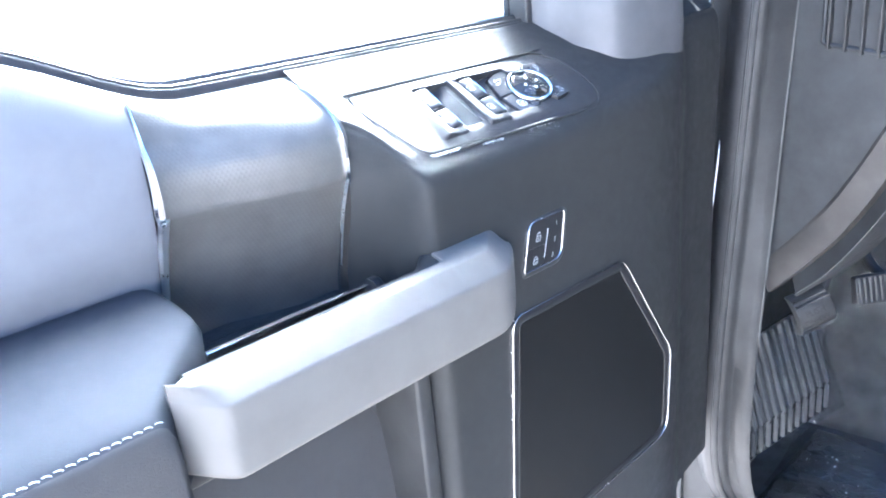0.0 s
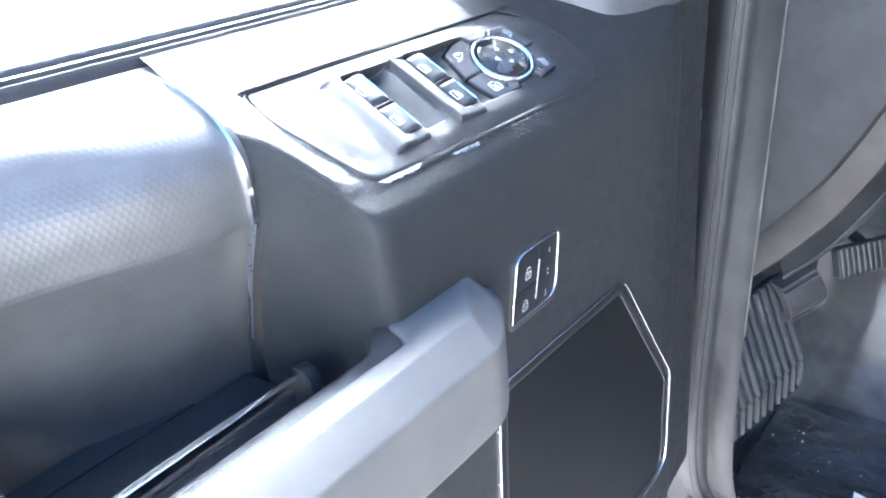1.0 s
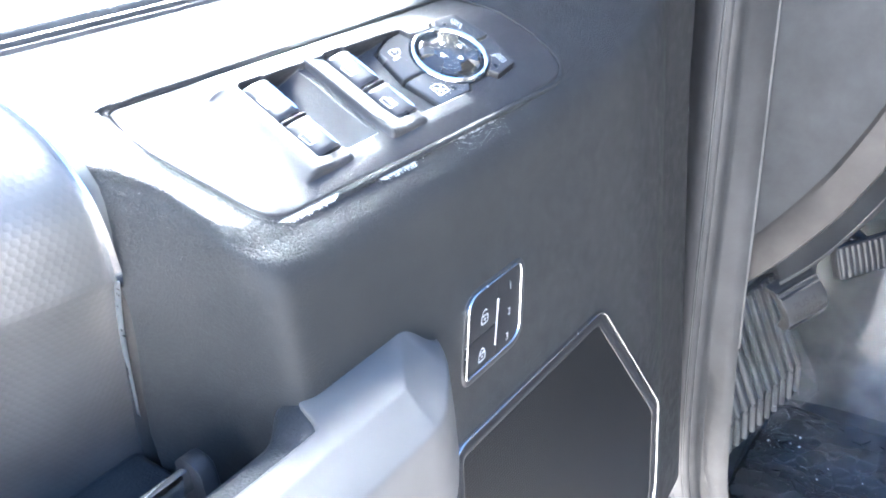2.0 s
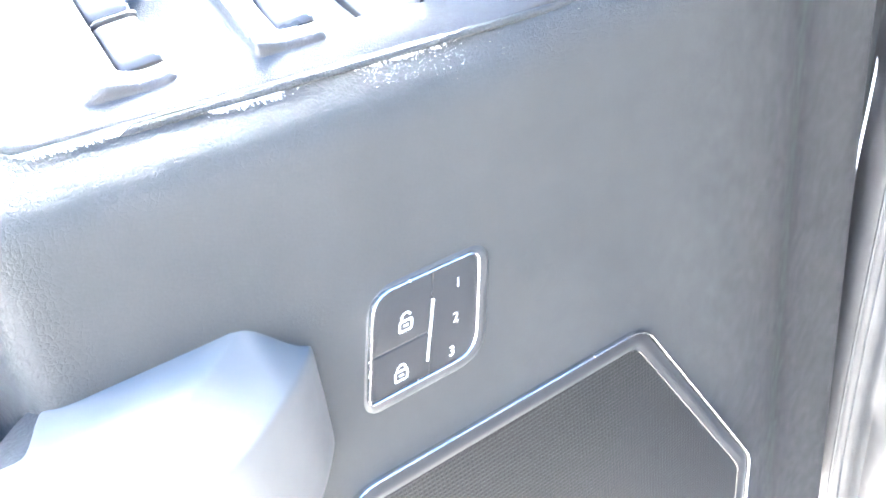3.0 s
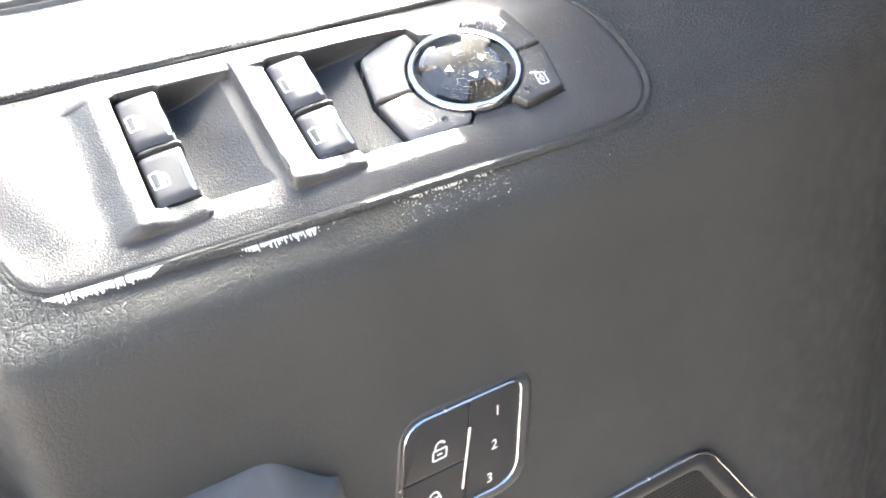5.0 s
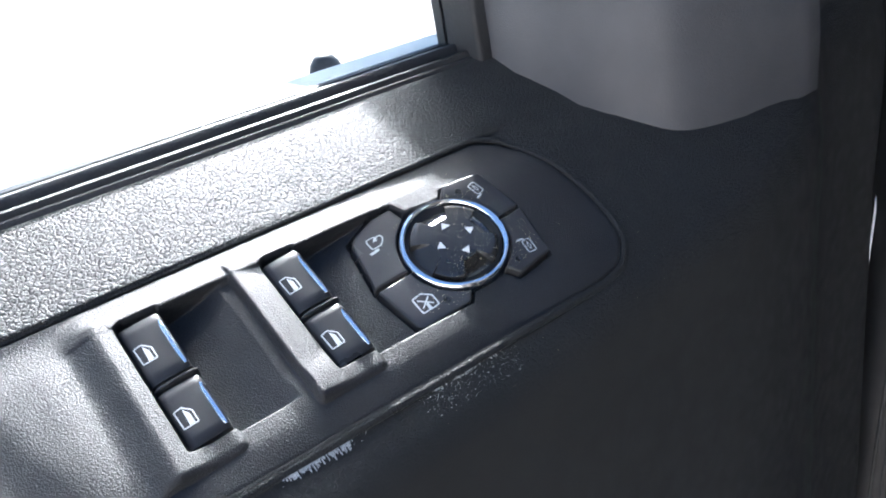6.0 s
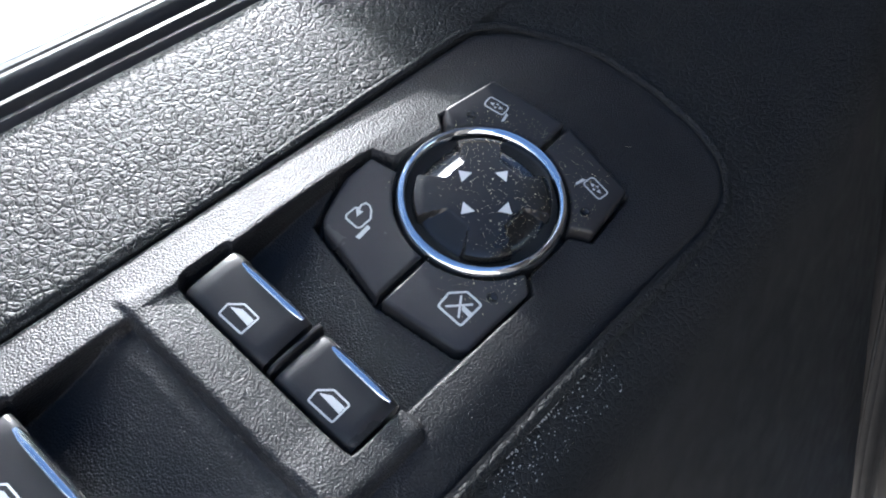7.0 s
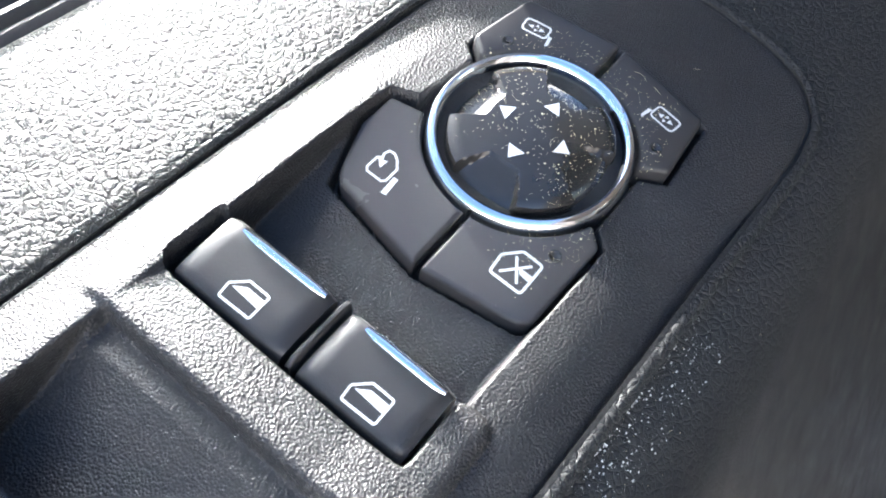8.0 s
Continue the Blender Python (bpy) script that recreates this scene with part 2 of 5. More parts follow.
def loft(rows, closed=False, caps=False):
    """Faces between rows of points of equal length."""
    verts = [v for r in rows for v in r]
    m = len(rows[0])
    faces = []
    for i in range(len(rows) - 1):
        for j in range(m if closed else m - 1):
            k = (j + 1) % m
            faces.append((i * m + j, i * m + k, (i + 1) * m + k, (i + 1) * m + j))
    if caps:
        faces.append(tuple(range(m)))
        faces.append(tuple((len(rows) - 1) * m + j for j in reversed(range(m))))
    return verts, faces


def slab(rows, depth):
    """A lofted sheet given thickness along the vector depth, with closed borders."""
    verts, faces = loft(rows)
    n, m = len(rows), len(rows[0])
    d = Vector(depth)
    k = len(verts)
    verts = [Vector(v) for v in verts]
    back = [v + d for v in verts]
    edge = [j for j in range(m)] + [i * m + m - 1 for i in range(1, n)] + [(n - 1) * m + j for j in range(m - 2, -1, -1)] + [i * m for i in range(n - 2, 0, -1)]
    out = list(faces) + [tuple(reversed([q + k for q in f])) for f in faces]
    for a, b in zip(edge, edge[1:] + edge[:1]):
        out.append((b, a, a + k, b + k))
    return verts + back, out


def round_poly(points, radius, seg=6):
    """A polygon with its corners rounded; radius: one for all, or one each."""
    out = []
    n = len(points)
    for i in range(n):
        p, a, b = Vector(points[i]), Vector(points[i - 1]), Vector(points[(i + 1) % n])
        r = radius[i] if hasattr(radius, "__len__") else radius
        da, db = (a - p), (b - p)
        ang = da.angle(db)
        if r <= 0 or ang > 3.1:
            out.append(p)
            continue
        cut = min(r / math.tan(ang / 2), da.length * 0.48, db.length * 0.48)
        s, e = p + da.normalized() * cut, p + db.normalized() * cut
        for k in range(seg + 1):
            t = k / seg
            out.append((1 - t) ** 2 * s + 2 * t * (1 - t) * p + t * t * e)
    return out


def area_of(pts):
    return sum(a[0] * b[1] - b[0] * a[1] for a, b in zip(pts, pts[1:] + pts[:1])) / 2


def inset(pts, d):
    """A closed outline moved inwards by d."""
    s = 1 if area_of(pts) > 0 else -1
    out = []
    n = len(pts)
    for i in range(n):
        a, p, b = (Vector(pts[k % n]) for k in (i - 1, i, i + 1))
        e1, e2 = (p - a), (b - p)
        if e1.length < 1e-9 or e2.length < 1e-9:
            out.append(p)
            continue
        e1.normalize()
        e2.normalize()
        n1, n2 = Vector((-e1.y, e1.x)) * s, Vector((-e2.y, e2.x)) * s
        m = n1 + n2
        m = m / max(m.length_squared / 2, 0.4)
        out.append(p + m * d)
    return out


def solid(outline, place, low, high, bevel=0.0, steps=3, top=None):
    """A plate with a rounded upper edge. place(x, y, h) gives the point in the world; top(x, y): extra height."""
    top = top or (lambda x, y: 0.0)
    rings = [(outline, low)]
    for k in range(steps + 1):
        a = math.pi / 2 * k / steps
        rings.append((inset(outline, bevel * (1 - math.cos(a))), high - bevel + bevel * math.sin(a)))
    bm = bmesh.new()
    rows = []
    for k, (ring, h) in enumerate(rings):
        rows.append([bm.verts.new(place(p[0], p[1], h + (top(p[0], p[1]) if k else 0))) for p in ring])
    m = len(outline)
    for r0, r1 in zip(rows, rows[1:]):
        for j in range(m):
            bm.faces.new((r0[j], r0[(j + 1) % m], r1[(j + 1) % m], r1[j]))
    bmesh.ops.triangulate(bm, faces=[bm.faces.new(rows[-1])])
    bm.faces.new(list(reversed(rows[0])))
    return bm


def frame_ring(outline, place, width, low, high, bevel):
    """A raised rim that follows an outline, its inner side width further in."""
    inner = inset(outline, width)
    prof = [(0.0, low), (0.0, high - bevel), (0.3, high - bevel * 0.25), (0.5, high), (0.7, high - bevel * 0.25), (1.0, high - bevel), (1.0, low)]
    bm = bmesh.new()
    rows = [[bm.verts.new(place(a[0] * (1 - t) + b[0] * t, a[1] * (1 - t) + b[1] * t, h)) for a, b in zip(outline, inner)] for t, h in prof]
    m = len(outline)
    for r0, r1 in zip(rows, rows[1:] + rows[:1]):
        for j in range(m):
            bm.faces.new((r0[j], r0[(j + 1) % m], r1[(j + 1) % m], r1[j]))
    return bm


def strokes(lines, place, width, h, fills=()):
    """Printed marks: flat lines of a given width and filled shapes, a hair above their ground."""
    bm = bmesh.new()
    for pts in lines:
        pts = [Vector(p) for p in pts]
        shut = (pts[0] - pts[-1]).length < 1e-7
        if shut:
            pts = pts[:-1]
        n = len(pts)
        sides = []
        for i in range(n):
            a = pts[i - 1] if (i > 0 or shut) else pts[i]
            b = pts[(i + 1) % n] if (i < n - 1 or shut) else pts[i]
            e1 = (pts[i] - a).normalized() if (pts[i] - a).length > 1e-9 else (b - pts[i]).normalized()
            e2 = (b - pts[i]).normalized() if (b - pts[i]).length > 1e-9 else e1
            m = Vector((-e1.y - e2.y, e1.x + e2.x))
            m = m / max(m.length_squared / 2, 0.5)
            sides.append([bm.verts.new(place(*(pts[i] + m * width * s), h)) for s in (-0.5, 0.5)])
        for i in range(n if shut else n - 1):
            (a, b), (c, d) = sides[i], sides[(i + 1) % n]
            bm.faces.new((a, b, d, c))
    for shape in fills:
        bm.faces.new([bm.verts.new(place(p[0], p[1], h)) for p in shape])
    return bm


def arc(cx, cy, r, a0, a1, n=12):
    return [(cx + r * math.cos(radians(a0 + (a1 - a0) * k / n)), cy + r * math.sin(radians(a0 + (a1 - a0) * k / n))) for k in range(n + 1)]


def lathe(profile, place, cx, cy, n=72):
    """A turned ring or disc: profile rows of (radius, height)."""
    rows = [[place(cx + r * math.cos(2 * math.pi * k / n), cy + r * math.sin(2 * math.pi * k / n), h) for k in range(n)] for r, h in profile]
    return loft(rows, closed=True)


def tube(points, radius, n=10, squash=1.0):
    """A round bar along a line of points."""
    pts = [Vector(p) for p in points]
    rows = []
    for i, p in enumerate(pts):
        d = (pts[min(i + 1, len(pts) - 1)] - pts[max(i - 1, 0)]).normalized()
        a = d.cross(Vector((0, 0, 1)))
        if a.length < 0.1:
            a = d.cross(Vector((0, 1, 0)))
        a.normalize()
        b = a.cross(d).normalized()
        rows.append([p + radius * (math.cos(2 * math.pi * k / n) * a + squash * math.sin(2 * math.pi * k / n) * b) for k in range(n)])
    return loft(rows, closed=True, caps=True)


def box(lo, hi, bevel=0.003):
    bm = bmesh.new()
    bmesh.ops.create_cube(bm, size=1)
    for v in bm.verts:
        v.co = Vector([lo[k] + (v.co[k] + 0.5) * (hi[k] - lo[k]) for k in range(3)])
    if bevel:
        bmesh.ops.bevel(bm, geom=bm.edges[:], offset=bevel, segments=3, affect="EDGES", profile=0.5)
    return bm


def lettering(text, size, place, h):
    """Letters of the built-in font as a flat mesh, laid by place(x, y, h) and centred."""
    cu = bpy.data.curves.new("letters", "FONT")
    cu.body, cu.size, cu.align_x, cu.align_y = text, size, "CENTER", "CENTER"
    ob = new("letters", cu)
    me = bpy.data.meshes.new_from_object(ob.evaluated_get(bpy.context.evaluated_depsgraph_get()))
    bpy.data.objects.remove(ob)
    for v in me.vertices:
        v.co = place(v.co.x, v.co.y, h)
    me.update()
    return me


# ---- the plane of the switch deck, which leans towards the seat ----
LEAN = radians(31.5)
DECK_O = Vector((0, 0.05, 1.3325))
DECK_V = Vector((0, math.cos(LEAN), math.sin(LEAN)))
DECK_N = Vector((0, -math.sin(LEAN), math.cos(LEAN)))


def deck(u, v, n):
    return DECK_O + Vector((u, 0, 0)) + v * DECK_V + n * DECK_N


def wall(x, z, h):
    """A place on the upright face of the door, h out of it towards the seat."""
    return Vector((x, -h, z))


# ---- ground and plain enclosing walls ----
gv, gf = loft([[(x, y, 0.0) for x in (-400, -6, 6, 400)] for y in (-400, -6, 6, 400)])
tagged(put("ground", mesh_from("ground", gv, gf, False), M_GROUND), "pale sunlit concrete ground beside the truck", "ground", kind="structure")

# ---- the door: trim, belt, glass and outer skin ----
door = thing("door_1", "open truck door with black grained trim panel", "door", kind="structure")

FRONT = [(-0.190, 0.067), (-0.180, 0.0585), (-0.172, 0.0500), (-0.1655, 0.0420), (-0.1615, 0.0345), (-0.1585, 0.0250), (-0.1560, 0.0160), (-0.1538, 0.0090), (-0.1510, 0.0042), (-0.1475, 0.0015), (-0.1435, 0.0003), (-0.1380, 0.0),
         (0.150, 0.0), (0.200, 0.004), (0.250, 0.014), (0.285, 0.028), (0.305, 0.040), (0.330, 0.0500), (0.370, 0.0560), (0.410, 0.0590), (0.428, 0.0610), (0.436, 0.0650), (0.4395, 0.0740)]


def belt_rise(x):
    return 0.052 * smooth(-0.27, -0.43, x) if x > -0.43 else 0.052 + 0.1 * (-0.43 - x)


def front_swell(u, v):
    return 0.0046 * smooth(0.030, 0.078, u) * (1 - 0.93 * smooth(0.012, 0.040, v))


def front_fall(u, v):
    return front_swell(u, v) - 12.0 * max(0.0, -0.030 - v) ** 2


def trim_panel():
    xs = [-0.1815, -0.180, -0.178, -0.175, -0.172, -0.169, -0.1665, -0.164, -0.162, -0.160, -0.1585, -0.157, -0.1555, -0.154, -0.1525, -0.151, -0.1495, -0.148, -0.1465, -0.145, -0.143, -0.140, -0.137, -0.134, -0.131, -0.128, -0.125, -0.122, -0.118, -0.114, -0.110]
    xs += [-0.09, -0.06, -0.03, 0.0, 0.03, 0.06, 0.082, 0.086, 0.090, 0.094, 0.098, 0.104, 0.11] + [0.12 + 0.01 * k for k in range(18)] + [0.2955, 0.300, 0.305, 0.315, 0.33, 0.35, 0.37, 0.39, 0.41, 0.42, 0.428, 0.432, 0.436, 0.438, 0.4395]
    vs = [0.0948, 0.0936, 0.0905, 0.0850, 0.076, 0.068, 0.060, 0.0535, 0.0500, 0.0488, 0.0480, 0.0475, 0.0471, 0.0466, 0.0450, 0.038, 0.02, 0.0, -0.02, -0.032, -0.036, -0.040, -0.043, -0.0455]
    rows = []
    for x in sorted(set(xs)):
        yf = smooth_table(FRONT, x)[0]
        k = (0.0466 + 0.0455 - yf / math.cos(LEAN)) / 0.0921
        inside = smooth(-0.156, -0.150, x) * (1 - smooth(0.0900, 0.1105, x))
        rise = 0.014 * smooth(0.10, 0.27, x)
        row = []
        for v0 in vs:
            v = v0 if v0 >= 0.0466 else 0.0466 - (0.0466 - v0) * k
            step = [-0.0006, -0.0005, 0.0005, 0.0008, 0.0009, 0.0010][max(0, min(5, [0.0466, 0.0471, 0.0475, 0.0480, 0.0488, 0.05].index(v0) if v0 in (0.0466, 0.0471, 0.0475, 0.0480, 0.0488, 0.05) else (0 if v0 < 0.0466 else 5)))]
            if v0 in (0.0466, 0.0450, 0.038):
                step = -0.0024
            n = inside * step + (1 - inside) * 0.0010 * smooth(-0.02, 0.05, v) - 0.0011 * smooth(0.066, 0.102, v0) - 0.0008 * smooth(0.0928, 0.0948, v0) + front_swell(x, v) - 12.0 * max(0.0, -0.030 - v0) ** 2
            p = deck(x, v, n)
            p.z += rise
            row.append(p)
        a = row[-1].copy()
        e = Vector((x, yf, 1.284 + rise * 0.6))
        c = Vector((x, yf, a.z - (a.y - yf) * math.tan(LEAN)))
        for q in range(1, 9):
            t = q / 8
            row.append((1 - t) ** 2 * a + 2 * t * (1 - t) * c + t * t * e)
        for z in (1.272, 1.255, 1.235, 1.21, 1.18, 1.14, 1.08, 0.98, 0.86, 0.70):
            row.append(Vector((x, yf * (1 + (0.35 if x < 0 else 0.05) * smooth(1.29, 1.20, z)), z)))
        rows.append(row)
    verts, faces = loft(rows)
    m = len(rows[0])
    lo, hi = vs.index(0.038), vs.index(-0.032)
    keep = []
    for i, f in enumerate(faces):
        r, c = divmod(i, m - 1)
        if lo <= c < hi and rows[r][0].x >= -0.1101 and rows[r + 1][0].x <= 0.0821:
            continue
        keep.append(tuple(reversed(f)))
    put("trim_panel", mesh_from("trim_panel", verts, keep), M_DECK, door, "black pebble-grained vinyl trim panel")


trim_panel()

# the groove that runs round the switch bezel
BEZEL = round_poly([(-0.134, -0.0395), (0.078, -0.0453), (0.0905, -0.0435), (0.0985, -0.0365), (0.1035, -0.0240), (0.1056, -0.0080), (0.1045, 0.0100), (0.1010, 0.0270), (0.0955, 0.0390), (0.0850, 0.0455), (-0.150, 0.0458), (-0.1525, 0.022)],
                   [0.016, 0.03, 0.012, 0.02, 0.03, 0.04, 0.04, 0.03, 0.014, 0.014, 0.005, 0.05], 8)
out = inset(BEZEL, -0.0007)
bm = bmesh.new()
ra = [bm.verts.new(deck(p[0], p[1], -0.0002 - 0.0020 * smooth(0.030, 0.045, p[1]) + front_fall(p[0], p[1]))) for p in out]
rb = [bm.verts.new(deck(p[0], p[1], -0.0004 - 0.0020 * smooth(0.030, 0.045, p[1]) + front_fall(p[0], p[1]))) for p in inset(BEZEL, 0.0003)]
for j in range(len(ra)):
    bm.faces.new((ra[j], ra[(j + 1) % len(ra)], rb[(j + 1) % len(ra)], rb[j]))
part("panel_gap", bm, M_DARK, door, "dark joint round the switch bezel")

part("bezel_lip", frame_ring(inset(BEZEL, -0.0034), lambda x, y, h: deck(x, y, h - 0.0005 + 0.0017 * smooth(0.05, 0.085, x) + front_fall(x, y)), 0.0027, -0.0012, 0.00018, 0.0006), M_DECK, door, "fine raised lip round the bezel", 40)

# honeycomb insert between the two bright strips
INSERT = [(0.0, 0.129, 1.3765), (0.06, 0.119, 1.3735), (0.14, 0.100, 1.366), (0.22, 0.081, 1.357), (0.29, 0.069, 1.346), (0.36, 0.0612, 1.332), (0.41, 0.0594, 1.3190), (0.455, 0.0598, 1.3090), (0.492, 0.0606, 1.2990), (0.508, 0.0628, 1.2950),
          (0.60, 0.0745, 1.270), (0.72, 0.087, 1.235), (0.84, 0.098, 1.195), (1.0, 0.104, 1.12)]


def insert_point(x, s):
    y, z = smooth_table(INSERT, s)
    back = 0.034 * smooth(-0.185, -0.325, x) * smooth(0.02, 0.3, s)
    return Vector((x, y + back, z + belt_rise(x) * (1 - smooth(0.0, 0.45, s))))


rows = [[insert_point(-0.326 + (0.150 + 0.009 * smooth(50, 66, s)) * k / 30, s / 100) for s in range(101)] for k in range(31)]
v, f = loft(rows)
me = mesh_from("textured_insert", v, [tuple(reversed(q)) for q in f])
run = [0.0]
for s in range(100):
    run.append(run[-1] + (rows[15][s + 1] - rows[15][s]).length)
uv = me.uv_layers.new(name="UVMap")
for lp in me.loops:
    i, j = divmod(lp.vertex_index, 101)
    uv.data[lp.index].uv = (rows[i][j].x, run[j])
put("textured_insert", me, M_INSERT, door, "dark silver honeycomb-textured insert")


def bright_strip(x0, lean, s0, s1, width, dx=0.0):
    """A tapering chrome fin that lies on the insert's edge."""
    rows = []
    for k in range(25):
        t = k / 24
        s = s0 + (s1 - s0) * t
        c = insert_point(x0, s) + Vector((lean * t + dx, 0, 0))
        d = (insert_point(x0, min(1, s + 0.01)) - insert_point(x0, max(0, s - 0.01))).normalized()
        nrm = d.cross(Vector((1, 0, 0))).normalized()
        nrm = nrm if nrm.y < 0 or nrm.z > 0 else -nrm
        w = width * (0.14 + 0.86 * t ** 1.4) * (1 - 0.5 * smooth(0.94, 1.0, t)) if s1 < 0.6 else width * (1 - 0.7 * t)
        rows.append([c + Vector((-w, 0, 0)), c + Vector((-w * 0.6, 0, 0)) + nrm * 0.003, c + Vector((w * 0.4, 0, 0)) + nrm * 0.0035, c + Vector((w, 0, 0)) + nrm * 0.0005, c + Vector((w * 0.5, 0, 0)) - nrm * 0.003])
    return loft(rows, closed=True, caps=True)


for x0, lean, wd in ((-0.1840, 0.002, 0.0030), (-0.323, -0.002, 0.0052)):
    v, f = bright_strip(x0, lean, 0.10, 0.50, wd)
    put("chrome_strip", mesh_from("chrome_strip", v, f), M_CHROME, door, "bright chrome strip", 40)
    v, f = bright_strip(x0, lean + 0.002, 0.49, 0.78 if x0 > -0.2 else 0.95, wd * (0.17 if x0 > -0.2 else 0.9), lean * 0.4)
    put("satin_strip", mesh_from("satin_strip", v, f), M_SATIN, door, "thin lower end of the bright strip", 40)

# narrow dark return between the insert and the trim panel
rows = []
for k in range(41):
    s = 0.44 + 0.56 * k / 40
    lip = smooth(0.44, 0.52, s)
    rows.append([insert_point(-0.1822 + 0.0015 * smooth(0.5, 0.8, s), s) + Vector((0, 0.0010, 0)), insert_point(-0.1818 + 0.0015 * smooth(0.5, 0.8, s), s) + Vector((0, -0.0012 * lip, 0.0)), insert_point(-0.1780, s) + Vector((0, -0.0022 * lip, 0.0)), insert_point(-0.1650, s) + Vector((0, -0.0010, 0.0))])
v, f = loft(rows)
put("edge_return", mesh_from("edge_return", v, f), M_PANEL, door, "narrow black return beside the insert", 40)

# soft grey upper pad behind the insert
PAD = [(0.0, 0.129, 1.3765), (0.15, 0.119, 1.373), (0.3, 0.109, 1.362), (0.42, 0.103, 1.345), (0.6, 0.103, 1.31), (0.8, 0.109, 1.275), (0.92, 0.120, 1.248), (1.0, 0.128, 1.20)]
rows = []
for k in range(25):
    x = -0.3255 - 0.5 * k / 24
    rows.append([])
    for s in range(31):
        y, z = smooth_table(PAD, s / 30)
        rows[-1].append(Vector((x, y + 0.002 * smooth(-0.335, -0.327, x), z + belt_rise(x) * (1 - smooth(0.1, 0.75, s / 30)))))
v, f = loft(rows)
put("upper_pad", mesh_from("upper_pad", v, f), M_PAD, door, "smooth grey soft vinyl upper pad")

# stitched armrest
ARM = [(0.0, 0.124, 1.246), (0.14, 0.100, 1.2525), (0.30, 0.070, 1.2515), (0.46, 0.040, 1.246), (0.60, 0.012, 1.238), (0.70, -0.010, 1.231), (0.78, -0.024, 1.224), (0.82, -0.029, 1.219),
       (0.84, -0.0315, 1.214), (0.9, -0.034, 1.19), (1.0, -0.034, 1.10)]


def arm_point(x, s):
    y, z = smooth_table(ARM, s)
    return Vector((x, y, z))


def arm_end(y):
    return -0.337 - 0.060 * smooth(0.045, -0.032, y)


for name, s0, s1, mt, lb in (("armrest_top", 0.0, 0.82, M_ARM, "slate grey padded armrest top"), ("armrest_side", 0.82, 1.0, M_PANEL, "black armrest side below the seam")):
    rows = []
    for k in range(-3, 22):
        row = []
        for s in range(41):
            q = s0 + (s1 - s0) * s / 40
            p = arm_point(0, q)
            xe = arm_end(p.y)
            drop = 0.0 if k >= 3 else 0.012 * (1 - math.sqrt(max(0, 1 - ((3 - max(k, 0)) / 3.0) ** 2)))
            p.x = xe - (0.012 * max(k, 0) / 3 if k < 3 else 0.012 + (k - 3) * 0.022)
            p.z -= drop
            if k < 0:
                p.z -= 0.02 * -k
                p.x -= 0.001 * -k
            row.append(p)
        rows.append(row)
    v, f = loft(rows)
    put(name, mesh_from(name, v, f), mt, door, lb)
seam = thing("armrest_stitching", "row of pale grey stitches on the armrest seam", "stitching")
for k in range(46):
    x = -0.402 - k * 0.0064
    a, b = arm_point(x, 0.812), arm_point(x - 0.0046, 0.806)
    v, f = tube([a, a * 0.7 + b * 0.3 + Vector((0, -0.0008, 0.001)), a * 0.3 + b * 0.7 + Vector((0, -0.0008, 0.001)), b], 0.00030, 6)
    put("stitch", mesh_from("stitch", v, f), M_THREAD, seam)

# lower door behind the grab handle
rows = [[(x, y, z) for y, z in ((0.104, 1.19), (0.100, 1.12), (0.085, 1.09), (0.07, 1.06), (0.062, 1.0), (0.058, 0.9), (0.058, 0.70))] for x in (-0.85, -0.45, -0.30, -0.2, -0.165)]
v, f = slab(rows, (0, 0.02, 0))
put("lower_panel", mesh_from("lower_panel", v, f), M_PANEL, door, "black lower door panel", 40)
part("pocket_rib", box((-0.176, 0.012, 0.72), (-0.158, 0.09, 1.165), 0.004), M_TRIM, door, "grey upright rib beside the pocket")
part("map_pocket", box((-0.80, 0.0, 0.70), (-0.26, 0.06, 0.985), 0.012), M_TRIM, door, "dark grey map pocket")
part("pocket_floor", box((-0.42, -0.006, 1.150), (-0.15, 0.11, 1.165), 0.003), M_DASH, door)


part("inner_shell", box((-0.85, 0.136, 0.70), (-0.172, 0.146, 1.355), 0.002), M_DARK, door, "black inner door shell")

# belt: rubber lips, bright edge, glass and painted outer shoulder
def belt_strip(name, section, material, label, x1=0.128, x0=-0.85):
    rows = []
    for k in range(61):
        x = x1 + (x0 - x1) * k / 60
        rows.append([(x, y, z + belt_rise(x)) for y, z in section])
    v, f = loft(rows, closed=True, caps=True)
    return put(name, mesh_from(name, v, f), material, door, label, 40)


belt_strip("inner_belt_seal", [(0.1278, 1.3700), (0.1300, 1.3742), (0.1312, 1.3785), (0.1317, 1.3818), (0.1326, 1.3834), (0.1345, 1.3836), (0.1345, 1.35), (0.1278, 1.35)], M_RUBBER, "black rubber window seal")
belt_strip("belt_lip", [(0.1345, 1.378), (0.1347, 1.3848), (0.1353, 1.3862), (0.1368, 1.3866), (0.1380, 1.3856), (0.1384, 1.373), (0.1345, 1.36)], M_TRIM, "grey lip of the window seal")
belt_strip("glass_seal", [(0.1425, 1.3740), (0.1432, 1.3850), (0.1440, 1.3884), (0.1452, 1.3896), (0.1482, 1.3896), (0.1495, 1.387), (0.1495, 1.35), (0.1425, 1.35)], M_RUBBER, "black wiping lip against the glass")
belt_strip("outer_belt_seal", [(0.1570, 1.384), (0.1580, 1.3885), (0.1610, 1.3890), (0.1630, 1.384), (0.1630, 1.35), (0.1570, 1.35)], M_RUBBER, "black outer window seal")
